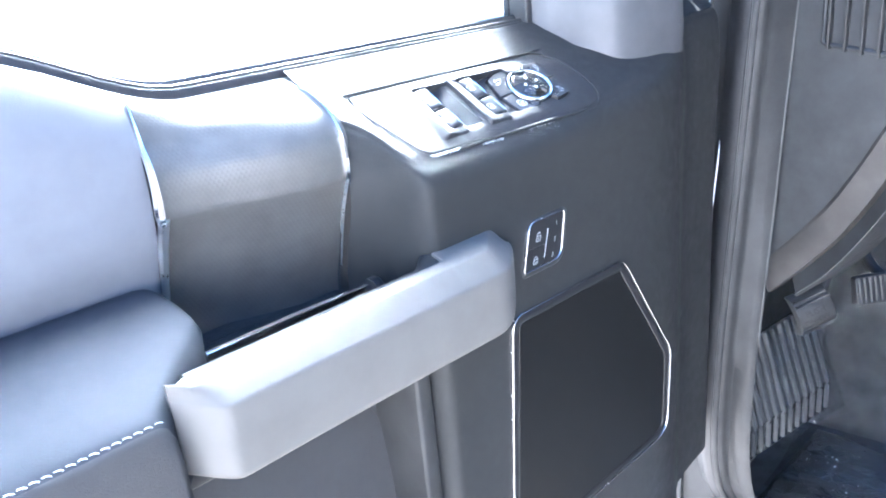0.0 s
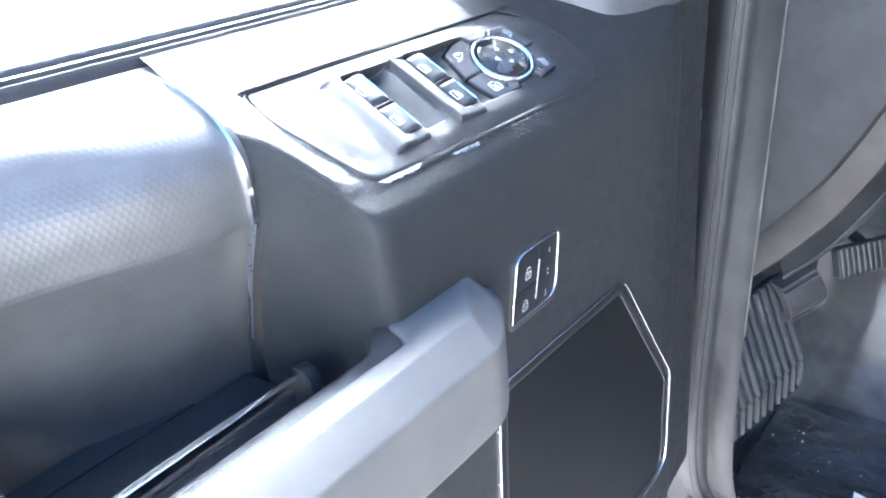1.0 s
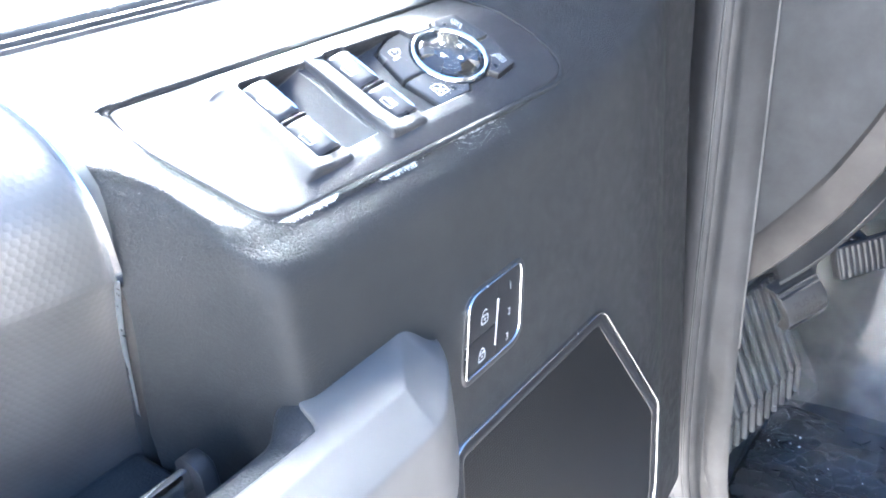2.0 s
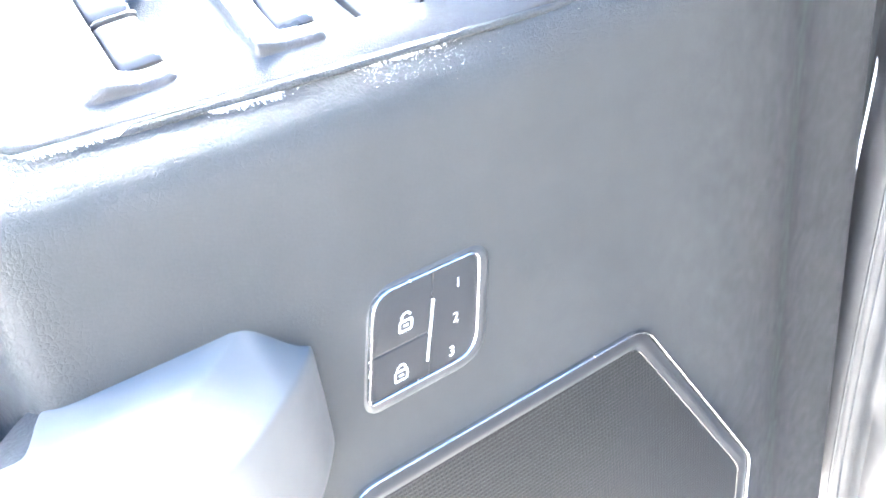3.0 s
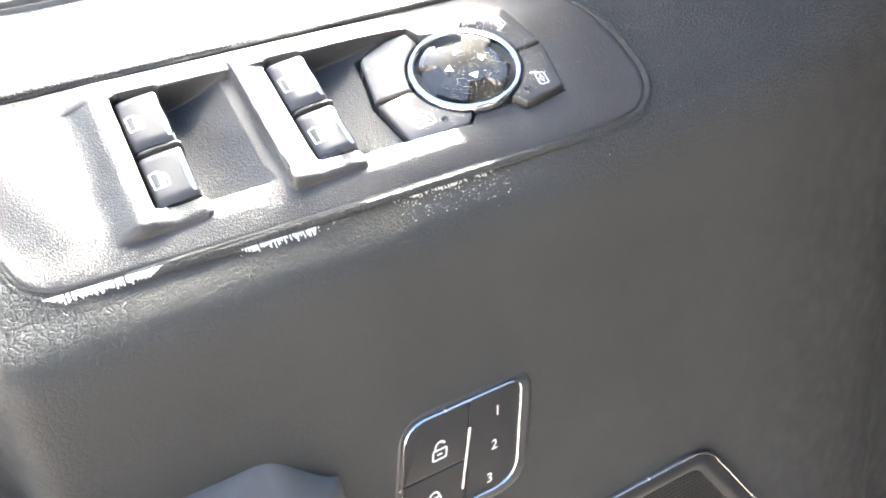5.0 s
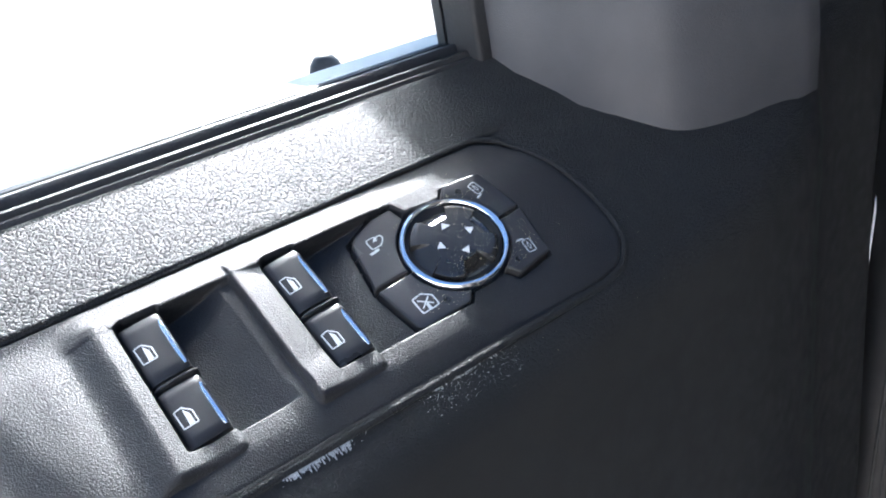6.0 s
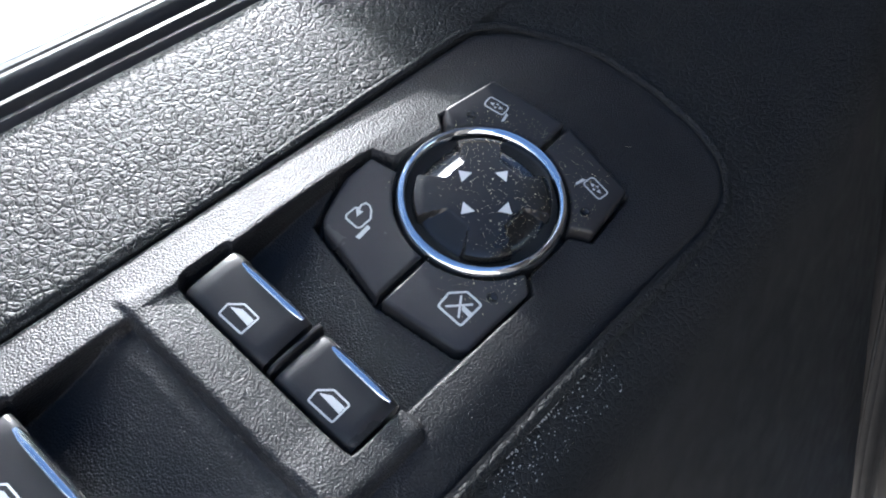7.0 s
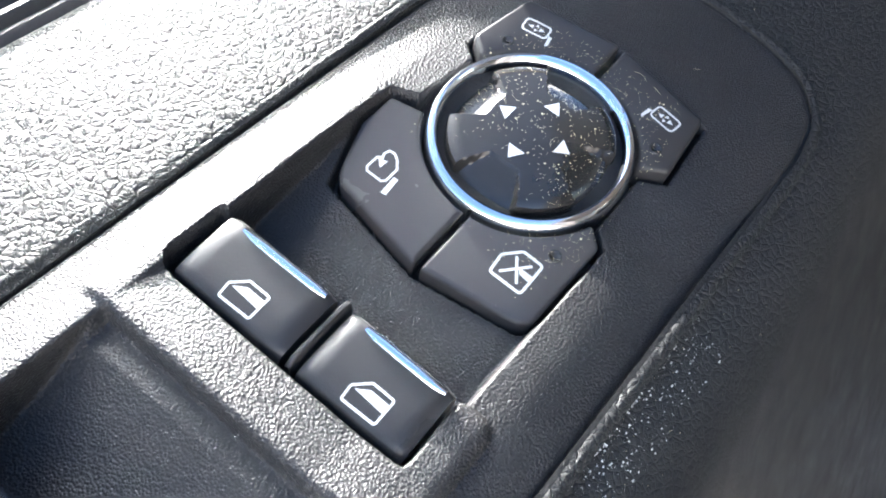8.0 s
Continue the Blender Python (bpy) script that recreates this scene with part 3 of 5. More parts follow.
belt_strip("outer_skin", [(0.163, 1.384), (0.167, 1.3880), (0.192, 1.3885), (0.208, 1.3845), (0.218, 1.376), (0.224, 1.355), (0.227, 1.20), (0.227, 0.7), (0.222, 0.7), (0.207, 1.345), (0.163, 1.355)], M_PAINT, "light silver painted outer door skin", 0.31)
rows = []
for k in range(21):
    x = 0.128 - 0.978 * k / 20
    rows.append([(x, 0.1510, 1.34 + belt_rise(x)), (x, 0.147, 1.62), (x, 0.132, 1.95)])
v, f = slab(rows, (0, 0.004, 0))
glass = put("window_glass", mesh_from("window_glass", v, f), M_GLASS, door, "clear side window glass", 40)
glass.visible_shadow = False

# upright window frame in front of the glass
part("window_run", box((0.128, 0.126, 1.362), (0.142, 0.163, 1.95), 0.003), M_RUBBER, door, "black window run channel")
part("frame_upright", box((0.142, 0.110, 1.352), (0.170, 0.170, 1.95), 0.008), M_SAIL, door, "grey frame upright")
# door edge facing the hinge
rows = [[(x, y + 0.05 * smooth(1.29, 1.40, z) * (y < 0.1), z - 0.05 * (x - 0.30)) for x, y in ((0.303, 0.064), (0.316, 0.072), (0.340, 0.076), (0.400, 0.080), (0.430, 0.0815), (0.435, 0.086), (0.436, 0.20))] for z in (0.70, 1.0, 1.2, 1.27, 1.29, 1.305, 1.32, 1.34, 1.37, 1.41, 1.6, 1.95)]
v, f = slab(rows, (-0.004, 0.006, -0.004))
put("door_edge", mesh_from("door_edge", v, f), M_PANEL, door, "black front edge of the door", 40)

# black filler added to shut bright ground out of the hinge gap
part("gap_blocker", box((0.434, 0.118, 0.70), (0.520, 0.130, 1.95), 0.004), M_RUBBER, door, "black filler added to keep the hinge gap dark")

# pale scuffs along the bezel's front edge, with its sunlit gleam painted in
def deck_top(u, v):
    """Height of the vinyl in front of the bezel, down into its rounded front edge."""
    return front_swell(u, v) - 12.0 * max(0.0, -0.030 - max(v, -0.0455)) ** 2 - 19.0 * max(0.0, -0.0455 - v) ** 2


random.seed(4)
for u0, u1, deep, loose, spread in ((-0.0745, -0.042, 0.0058, 160, 0.005), (-0.0165, 0.026, 0.0034, 900, 0.011), (-0.131, -0.096, 0.0034, 60, 0.003)):
    bm = bmesh.new()
    steps = int((u1 - u0) / 0.0005)
    rim = [-0.0395 - 0.0060 * (u0 + 0.0005 * k + 0.134) / 0.222 - 0.0010 for k in range(steps + 1)]
    for k in range(steps):
        if spread > 0.01 and random.random() < 0.55:
            continue
        if random.random() < 0.08:
            continue
        d = deep * (0.50 + 0.50 * random.random()) * min(1.0, 6 * min(k + 1, steps - k) / steps)
        ua, ub = u0 + 0.0005 * k, u0 + 0.0005 * (k + random.uniform(0.7, 1.0))
        cells = [[bm.verts.new(deck(u, rim[k] - d * q / 5, deck_top(u, rim[k] - d * q / 5) + 0.0004)) for u in (ua, ub)] for q in range(6)]
        for ra, rb in zip(cells, cells[1:]):
            bm.faces.new((ra[0], ra[1], rb[1], rb[0]))
    for k in range(loose):
        u = random.uniform(u0 - 0.002, u1 + 0.002)
        v = -0.0395 - 0.0060 * (u + 0.134) / 0.222 - 0.0012 - spread * random.random() ** 2
        r = 0.00004 + 0.00026 * random.random() ** 4
        h = deck_top(u, v) + 0.00015
        ring = [bm.verts.new(deck(u + r * random.uniform(0.5, 1.6) * math.cos(q), v + r * 0.7 * math.sin(q), h)) for q in (0.3, 1.4, 2.6, 3.7, 5.0)]
        tip = bm.verts.new(deck(u, v, h + r * 0.5))
        for q in range(5):
            bm.faces.new((ring[q], ring[(q + 1) % 5], tip))
    tagged(part("scuff_gleam", bm, M_SCUFF_GLEAM, door, "pale patch of scuffs and painted sunlight beside the bezel"), kind="stuff")


# ---- window and mirror switch panel ----
panel = thing("switch_panel", "charcoal window and mirror switch panel on the door", "switch panel")
KC = (0.0366, 0.0015)
PAIRS = ((-0.0915, -0.0757), (-0.0354, -0.0206))
TILT = 0.14


def fan(u, v, n):
    """The mirror cluster stands in a plane of its own that climbs towards the front of the door."""
    return deck(u, v, n + 0.0012 + TILT * (u - KC[0]))


FAN = [(0.0262, 0.0314), (0.0156, 0.0316), (0.0012, 0.0264), (-0.0032, 0.0005), (0.0002, -0.0220), (0.0024, -0.0246), (0.0250, -0.0254), (0.0290, -0.0212), (0.0455, -0.0212),
       (0.0488, -0.0267), (0.0667, -0.0253), (0.0718, 0.0002), (0.0688, 0.0258), (0.0504, 0.0286), (0.0470, 0.0245), (0.0290, 0.0258)]


def bezel():
    step = 0.0004
    us = np.arange(-0.1552, 0.1092, step)
    vs = np.arange(-0.0480, 0.0484, step)
    U, V = np.meshgrid(us, vs, indexing="ij")

    def sdist(poly):
        P = np.array([tuple(p) for p in poly])
        Q = np.roll(P, -1, axis=0)
        best = np.full(U.shape, 1e9)
        bx, by = np.zeros_like(U), np.zeros_like(U)
        ins = np.zeros(U.shape, bool)
        for (ax, ay), (cx, cy) in zip(P, Q):
            dx, dy = cx - ax, cy - ay
            t = np.clip(((U - ax) * dx + (V - ay) * dy) / max(dx * dx + dy * dy, 1e-16), 0, 1)
            px, py = ax + t * dx, ay + t * dy
            d = np.hypot(U - px, V - py)
            near = d < best
            best = np.where(near, d, best)
            bx, by = np.where(near, px, bx), np.where(near, py, by)
            if abs(dy) > 1e-12:
                cross = ((ay > V) != (cy > V)) & (U < dx * (V - ay) / dy + ax)
                ins ^= cross
        return np.where(ins, best, -best), bx, by

    def S(a, b, x):
        t = np.clip((x - a) / (b - a), 0, 1)
        return t * t * (3 - 2 * t)

    sd, bx, by = sdist(BEZEL)
    sf, _, _ = sdist(FAN)
    swell = 0.0046 * S(0.030, 0.078, U) * (1 - 0.93 * S(0.012, 0.040, V))
    swell = swell - 12.0 * np.maximum(0, -0.030 - V) ** 2
    N = 0.0004 - 0.0007 * S(0.02, 0.045, V) + swell
    N = N + 0.0010 * S(-0.044, -0.027, V) * (1 - S(-0.024, -0.012, V)) * S(-0.085, -0.075, U) * (1 - S(0.020, 0.034, U))
    N = N + 0.0024 * np.sin(np.pi * np.clip((V + 0.040) / 0.085, 0, 1)) * S(0.003, 0.020, sd) * (1 - S(-0.120, -0.100, U))
    # the window side of the plate stands as high as the ridges and leans to the glass
    shelf = 0.0036 * S(-0.1120, -0.0990, U) * (1 - S(0.000, 0.080, U)) * S(0.0300 - 0.007 * S(0.018, 0.024, U), 0.0322 - 0.007 * S(0.018, 0.024, U), V) * (1 - 0.85 * np.clip((V - 0.0335) / 0.0120, 0, 1))
    # two ridges that frame the rockers, each with a rounded nose
    ridge = np.zeros_like(U)
    for a, b, soft in ((-0.1095, -0.0748, 0.0125), (-0.0492, -0.0196, 0.0018)):
        lobe, _, _ = sdist(round_poly([(a, -0.0312), (b, -0.0312), (b, 0.0440), (a, 0.0440)], [0.004, 0.0042, 0.003, 0.004], 6))
        dome = np.sqrt(np.clip(1 - (1 - np.clip(lobe / 0.0034, 0, 1)) ** 2, 0, 1))
        lean = 0.20 * np.clip(U - (a + soft), 0, 0.0115)
        ridge = np.maximum(ridge, (0.0046 - lean) * dome * S(a, a + soft, U) * (1 - S(0.0345, 0.0415, V)))
    N = N + 0.5 * (ridge + shelf + np.sqrt((ridge - shelf) ** 2 + 0.0009 ** 2)) - 0.00045
    # finger scoops
    for (a, b, top, power, sub) in ((-0.0757, -0.0466, 0.0047, 1.5, 0), (-0.0206, 0.0235, 0.0004, 0.85, 1)):
        t = np.clip((U - a) / (b - a), 0, 1)
        floor = -0.0092 + (0.0092 + top) * t ** power
        front = -0.0246 - (0.0012 * t if sub else 0)
        back = 0.0322
        m = (U > a) & (U < b) & (V > front) & (V < back)
        walls = np.minimum(S(front, front + 0.0016, V), 1 - S(back - 0.0012, back, V))
        N = np.where(m, np.minimum(N, N + (floor - N) * walls), N)
    # pockets under the rockers
    for a, b in PAIRS:
        hole, _, _ = sdist(round_poly([(a - 0.0003, -0.0229), (b + 0.0002, -0.0229), (b + 0.0002, 0.0331), (a - 0.0003, 0.0331)], [0.0012, 0.0004, 0.0010, 0.0042], 6))
        m = S(-0.0004, 0.0003, hole)
        N = N + (-0.0092 - N) * m
    # recess in which the mirror buttons sit
    N = N + (np.minimum(N - 0.003, -0.0042 + TILT * (U - KC[0])) - N) * S(-0.0003, 0.0004, sf)
    N = N - 0.0009 * (1 - np.sqrt(np.clip(1 - (1 - np.clip(sd / 0.0014, 0, 1)) ** 2, 0, 1)))
    outside = sd < 0
    X = np.where(outside, bx, U)
    Y = np.where(outside, by, V)
    N = np.where(outside, -0.0006 - 0.0012 * S(0.03, 0.045, V) + swell, N)
    used_cell = (~outside[:-1, :-1]) | (~outside[1:, :-1]) | (~outside[:-1, 1:]) | (~outside[1:, 1:])
    ids = np.arange(U.size).reshape(U.shape)
    quads = np.stack([ids[:-1, :-1], ids[1:, :-1], ids[1:, 1:], ids[:-1, 1:]], -1)[used_cell]
    used = np.unique(quads)
    remap = np.zeros(U.size, int)
    remap[used] = np.arange(used.size)
    o, vv, nn = np.array(DECK_O), np.array(DECK_V), np.array(DECK_N)
    P = o + X.ravel()[used, None] * np.array([1.0, 0, 0]) + Y.ravel()[used, None] * vv + N.ravel()[used, None] * nn
    return mesh_from("bezel", P.tolist(), remap[quads].tolist())


put("bezel", bezel(), M_BEZEL, panel, "fine-grained charcoal plastic bezel with two finger scoops")

ROCKER = [(0.0003, -0.0045), (0.0003, 0.0012), (0.0009, 0.0024), (0.0025, 0.0031), (0.0060, 0.0037), (0.0105, 0.0042), (0.0135, 0.0044), (0.0143, 0.0042), (0.0149, 0.0036), (0.0151, 0.0026),
          (0.0149, 0.0010), (0.0146, -0.0045)]
CAPBAR = [(0.0125, 0.0043), (0.0128, 0.0049), (0.0134, 0.0051), (0.0141, 0.0048), (0.0149, 0.0040), (0.0152, 0.0031), (0.0146, 0.0030), (0.0138, 0.0038)]


def rocker_top(u):
    return float(np.interp(u, [a for a, _ in ROCKER[2:8]], [b for _, b in ROCKER[2:8]]))


def window_rocker(us, v0, v1, mid):
    """One window switch: a rounded rocker with a chrome lip and a printed window."""
    rows = []
    for k in range(13):
        t = k / 12
        v = v0 + (v1 - v0) * t
        e = min(1.0, min(t, 1 - t) * abs(v1 - v0) / 0.0012)
        fall = 0.0012 * (1 - math.sqrt(max(0, 1 - (1 - e) ** 2)))
        rows.append([deck(us + a, v, b - (fall if b > 0 else 0)) for a, b in ROCKER])
    v, f = loft(rows, closed=True, caps=True)
    body = put("window_switch", mesh_from("window_switch", v, f), M_BUTTON, panel, "black rocker window switch", 50)
    rows = []
    sgn = 1 if v1 > v0 else -1
    a0, a1 = v0 + sgn * 0.0040, v1 - sgn * 0.0015
    for k in range(9):
        t = k / 8
        w = 0.55 + 0.45 * min(1, min(t, 1 - t) * 7)
        cu, cn = 0.0138, 0.0041
        rows.append([deck(us + cu + (a - cu) * w, a0 + (a1 - a0) * t, cn + (b - cn) * w) for a, b in CAPBAR])
    v, f = loft(rows, closed=True, caps=True)
    put("chrome_lip", mesh_from("chrome_lip", v, f), M_CHROME, body, "bright chrome lip", 50)

    def onto(x, y, h):
        return deck(us + 0.0020 + y, mid - x, rocker_top(0.0020 + y) + h)

    win = [tuple(p) for p in round_poly([(-0.0034, -0.0003), (-0.0036, 0.0024), (-0.0010, 0.0049), (0.0037, 0.0049), (0.0037, -0.0001)], [0.0004, 0.0006, 0.0006, 0.0005, 0.0005], 4)]
    pane = [(-0.0028, 0.0023), (-0.0004, 0.0038), (0.0034, 0.0038), (0.0034, 0.0020)]
    part("window_symbol", strokes([win + win[:1]], onto, 0.00045, 0.00009, [pane]), M_ICON, body, "white window symbol")


for us, _ in PAIRS:
    window_rocker(us, 0.0300, 0.0047, 0.0168)
    window_rocker(us, 0.0009, -0.0222, -0.0114)
    rows = [[deck(us + a, 0.0028 + w * 0.0006, b) for w, b in ((-1, -0.006), (-1, top - 0.0004), (-0.5, top), (0.5, top), (1, top - 0.0004), (1, -0.006))] for a, top in ((0.0004, 0.0012), (0.0020, 0.0028), (0.0080, 0.0037), (0.0140, 0.0042), (0.0158, 0.0034), (0.0163, 0.0005))]
    v, f = loft(rows, caps=True)
    put("switch_divider", mesh_from("switch_divider", v, [tuple(reversed(q)) for q in f]), M_BUTTON, panel, "thin black rib between two rockers", 50)

# mirror knob with its chrome ring
v, f = lathe([(0.0196, -0.003), (0.0197, 0.0016), (0.0201, 0.0026), (0.0208, 0.0031), (0.0216, 0.0030), (0.0223, 0.0022), (0.0226, 0.0010), (0.0226, -0.005)], fan, *KC, 96)
put("chrome_ring", mesh_from("chrome_ring", v, [tuple(reversed(q)) for q in f]), M_CHROME, panel, "bright chrome ring round the mirror knob", 40)
bm = bmesh.new()
bm.faces.new([bm.verts.new(fan(KC[0] + 0.0199 * math.cos(2 * math.pi * k / 48), KC[1] + 0.0199 * math.sin(2 * math.pi * k / 48), 0.0)) for k in range(48)])
part("knob_well", bm, M_DARK, panel)


def knob_height(x, y):
    r = math.hypot(x, y)
    h = 0.0044 - 0.0007 * (r / 0.0181) ** 2 - 0.0011 * max(0.0, (r - 0.0152) / 0.0029) ** 2
    for a in range(4):
        c, s = math.cos(a * math.pi / 2), math.sin(a * math.pi / 2)
        p, q = x * c + y * s, -x * s + y * c
        wide = 0.0034 + 0.62 * max(0, p - 0.0100)
        side = smooth(wide + 0.0004, wide - 0.0002, abs(q))
        if p > 0.0100:
            h -= side * (0.46 * (p - 0.0100) + 0.0003 * smooth(0.0100, 0.0103, p))
    return h


rows = []
for k in range(49):
    r = 0.0179 * k / 48
    rows.append([fan(KC[0] + r * math.cos(2 * math.pi * j / 240), KC[1] + r * math.sin(2 * math.pi * j / 240), knob_height(r * math.cos(2 * math.pi * j / 240), r * math.sin(2 * math.pi * j / 240))) for j in range(240)])
for r, d in ((0.0181, 0.0006), (0.0182, 0.0014), (0.0182, 0.006)):
    rows.append([fan(KC[0] + r * math.cos(2 * math.pi * j / 240), KC[1] + r * math.sin(2 * math.pi * j / 240), knob_height(r * math.cos(2 * math.pi * j / 240), r * math.sin(2 * math.pi * j / 240)) - d) for j in range(240)])
v, f = loft(rows, closed=True)
knob = put("mirror_knob", mesh_from("mirror_knob", v, f), M_GLOSS, panel, "round gloss black mirror knob with four cut facets", 30)
for a in range(4):
    c, s = math.cos(a * math.pi / 2), math.sin(a * math.pi / 2)
    tri = [(0.0092, 0.0), (0.0062, 0.0020), (0.0062, -0.0020)]
    part("arrow_mark", strokes([], lambda x, y, h: fan(KC[0] + x * c - y * s, KC[1] + x * s + y * c, knob_height(x, y) + h), 0, 0.00012, [tri]), M_ICON, knob, "small white arrow")


def ring_arc(a0, a1, r=0.0233, n=14):
    return arc(KC[0], KC[1], r, a0, a1, n)


def fan_button(name, label, corners, a0, a1, radii, material=M_KEY):
    outline = [Vector(p) for p in ring_arc(a0, a1)] + round_poly([ring_arc(a0, a1)[-1]] + corners + [ring_arc(a0, a1)[0]], [0] + radii + [0], 5)[1:-1]
    if area_of(outline) < 0:
        outline.reverse()
    return part(name, solid(outline, fan, -0.004, 0.0019, 0.0011, 4), material, panel, label, 50)


btn_fold = fan_button("fold_button", "satin black mirror folding button", [(-0.0022, 0.0013), (0.0022, 0.0256), (0.0160, 0.0307), (0.0252, 0.0306)], 115, 181.0, [0.0008, 0.006, 0.003, 0.0012], M_KEY)
btn_lock = fan_button("lockout_button", "satin black window lock button", [(0.0278, -0.0208), (0.0246, -0.0245), (0.0028, -0.0238), (0.0009, -0.0214), (-0.0022, -0.0001)], 184.0, 247, [0.0012, 0.0025, 0.0025, 0.003, 0.0008], M_KEY)
btn_left = fan_button("mirror_button", "dusty black mirror select button", [(0.0474, 0.0236), (0.0508, 0.0278), (0.0682, 0.0250), (0.0710, 0.0009)], -1.3, 63, [0.001, 0.0018, 0.002, 0.0008], M_BUTTON)
btn_right = fan_button("mirror_button", "dusty black mirror select button", [(0.0710, -0.0005), (0.0661, -0.0245), (0.0492, -0.0259), (0.0462, -0.0206)], 295, 355.0, [0.0008, 0.002, 0.0018, 0.001], M_BUTTON)


def glyph(cu, cv, turn=0.0):
    """Places a symbol whose upright is the deck's u and whose right is -v."""
    c, s = math.cos(radians(turn)), math.sin(radians(turn))
    return lambda x, y, h: fan(cu + x * s + y * c, cv - x * c + y * s, h)


def rounded(x0, y0, x1, y1, r):
    pts = [tuple(p) for p in round_poly([(x0, y0), (x1, y0), (x1, y1), (x0, y1)], r, 4)]
    return pts + pts[:1]


E3 = 0.00195
part("fold_symbol", strokes([[(-0.0018, 0.0016), (-0.0025, 0.0010), (-0.0026, -0.0020), (-0.0019, -0.0028), (0.0018, -0.0028), (0.0025, -0.0021), (0.0025, 0.0014), (0.0019, 0.0021), (0.0010, 0.0032), (-0.0004, 0.0040), (-0.0016, 0.0038), (-0.0020, 0.0026), (-0.0014, 0.0012)]], glyph(0.0103, 0.0199), 0.00048, E3,
     [[(-0.0004, -0.0006), (-0.0022, 0.0010), (-0.0002, 0.0016)], [(0.0032, -0.0004), (0.0043, -0.0004), (0.0047, -0.0046), (0.0035, -0.0049)]]), M_ICON, btn_fold, "white mirror folding symbol")
win = [tuple(p) for p in round_poly([(-0.0036, -0.0036), (0.0038, -0.0036), (0.0038, 0.0040), (-0.0010, 0.0041), (-0.0040, 0.0008)], 0.0008, 4)]
part("lockout_symbol", strokes([win + win[:1], [(-0.0022, -0.0024), (0.0022, 0.0026)], [(0.0020, -0.0024), (-0.0014, 0.0024)]],
     glyph(0.0097, -0.0144), 0.00058, E3, [[(0.0004, 0.0008), (0.0036, 0.0008), (0.0036, -0.0006), (0.0012, -0.0004)]]), M_ICON, btn_lock, "white crossed-out window symbol")
for b, cu, cv, sd in ((btn_left, 0.0616, 0.0183, -1), (btn_right, 0.0602, -0.0178, 1)):
    low = -0.0022
    part("mirror_symbol", strokes([rounded(-0.0031, -0.0018, 0.0031, 0.0018, 0.0010)], glyph(cu, cv, -9 * sd), 0.00042, E3,
         [[(-0.0034 * sd, 0.0018 + low), (-0.0043 * sd, 0.0014 + low), (-0.0044 * sd, -0.0010 + low), (-0.0038 * sd, -0.0016 + low)]]
         + [[(c * 0.0021, q * 0.0012), (c * 0.0008 + q * 0.0005, q * 0.0004 - c * 0.0006), (c * 0.0008 - q * 0.0005, q * 0.0004 + c * 0.0006)] for c, q in ((1, 0), (-1, 0), (0, 1), (0, -1))]), M_ICON, b, "white mirror symbol")
for b, cu, cv in ((btn_left, 0.0542, 0.0211), (btn_right, 0.0522, -0.0203), (btn_lock, 0.0170, -0.0187)):
    v, f = lathe([(0.0014, 0.0018), (0.00132, 0.00215), (0.00115, 0.00218), (0.00105, 0.00192), (0.0, 0.00196)], fan, cu, cv, 20)
    put("indicator_lamp", mesh_from("indicator_lamp", v, [tuple(reversed(q)) for q in f]), M_GLOSS, b, "small unlit indicator lamp")

# fine dust on the knob and its buttons
random.seed(11)
bm = bmesh.new()
for k in range(2400):
    a, r = random.uniform(-2.6, 2.0), 0.034 * math.sqrt(random.random())
    x, y = r * math.cos(a) + random.gauss(0, 0.004), r * math.sin(a) + random.gauss(0, 0.004)
    rr = math.hypot(x, y)
    if 0.0178 < rr < 0.0230 or KC[0] + x > 0.066 or abs(KC[1] + y) > 0.023 or (abs(KC[1] + y) > 0.02 and rr > 0.03):
        continue
    h = knob_height(x, y) if rr < 0.0178 else 0.0019
    s = random.uniform(0.00003, 0.00011) * (2.0 if random.random() < 0.05 else 1)
    ring = [bm.verts.new(fan(KC[0] + x + s * math.cos(q), KC[1] + y + s * math.sin(q), h + 0.00001)) for q in (0, 1.6, 3.1, 4.7)]
    tip = bm.verts.new(fan(KC[0] + x, KC[1] + y, h + s))
    for j in range(4):
        bm.faces.new((ring[j], ring[(j + 1) % 4], tip))
tagged(part("dust", bm, M_DUST, panel, "pale golden dust specks"), kind="stuff")
bm = bmesh.new()
for k in range(420):
    u, v = random.uniform(-0.015, 0.135), random.uniform(-0.060, 0.043)
    if math.hypot(u - KC[0], v - KC[1]) < 0.040 and u < 0.075 or (u < 0.03 and v > -0.026):
        continue
    s = random.uniform(0.00003, 0.00009) * (1.8 if random.random() < 0.08 else 1)
    h = deck_top(u, v) + 0.0003
    ring = [bm.verts.new(deck(u + s * math.cos(q), v + s * math.sin(q), h)) for q in (0, 1.6, 3.1, 4.7)]
    tip = bm.verts.new(deck(u, v, h + s))
    for j in range(4):
        bm.faces.new((ring[j], ring[(j + 1) % 4], tip))
tagged(part("dust", bm, M_DUST, panel, "pale dust specks on the bezel and deck"), kind="stuff")
# a few fibres of lint
for run in ([(0.0780, -0.0150), (0.0790, -0.0166)], [(0.0664, -0.0056), (0.0669, -0.0068), (0.0667, -0.0080), (0.0660, -0.0090)], [(0.0657, -0.0112), (0.0655, -0.0124), (0.0648, -0.0134)]):
    v, f = tube([fan(a, b, 0.0021 if a < 0.07 else 0.0006) for a, b in run], 0.00002, 5)
    put("lint", mesh_from("lint", v, f), M_DUST, panel, "fine pale fibre")


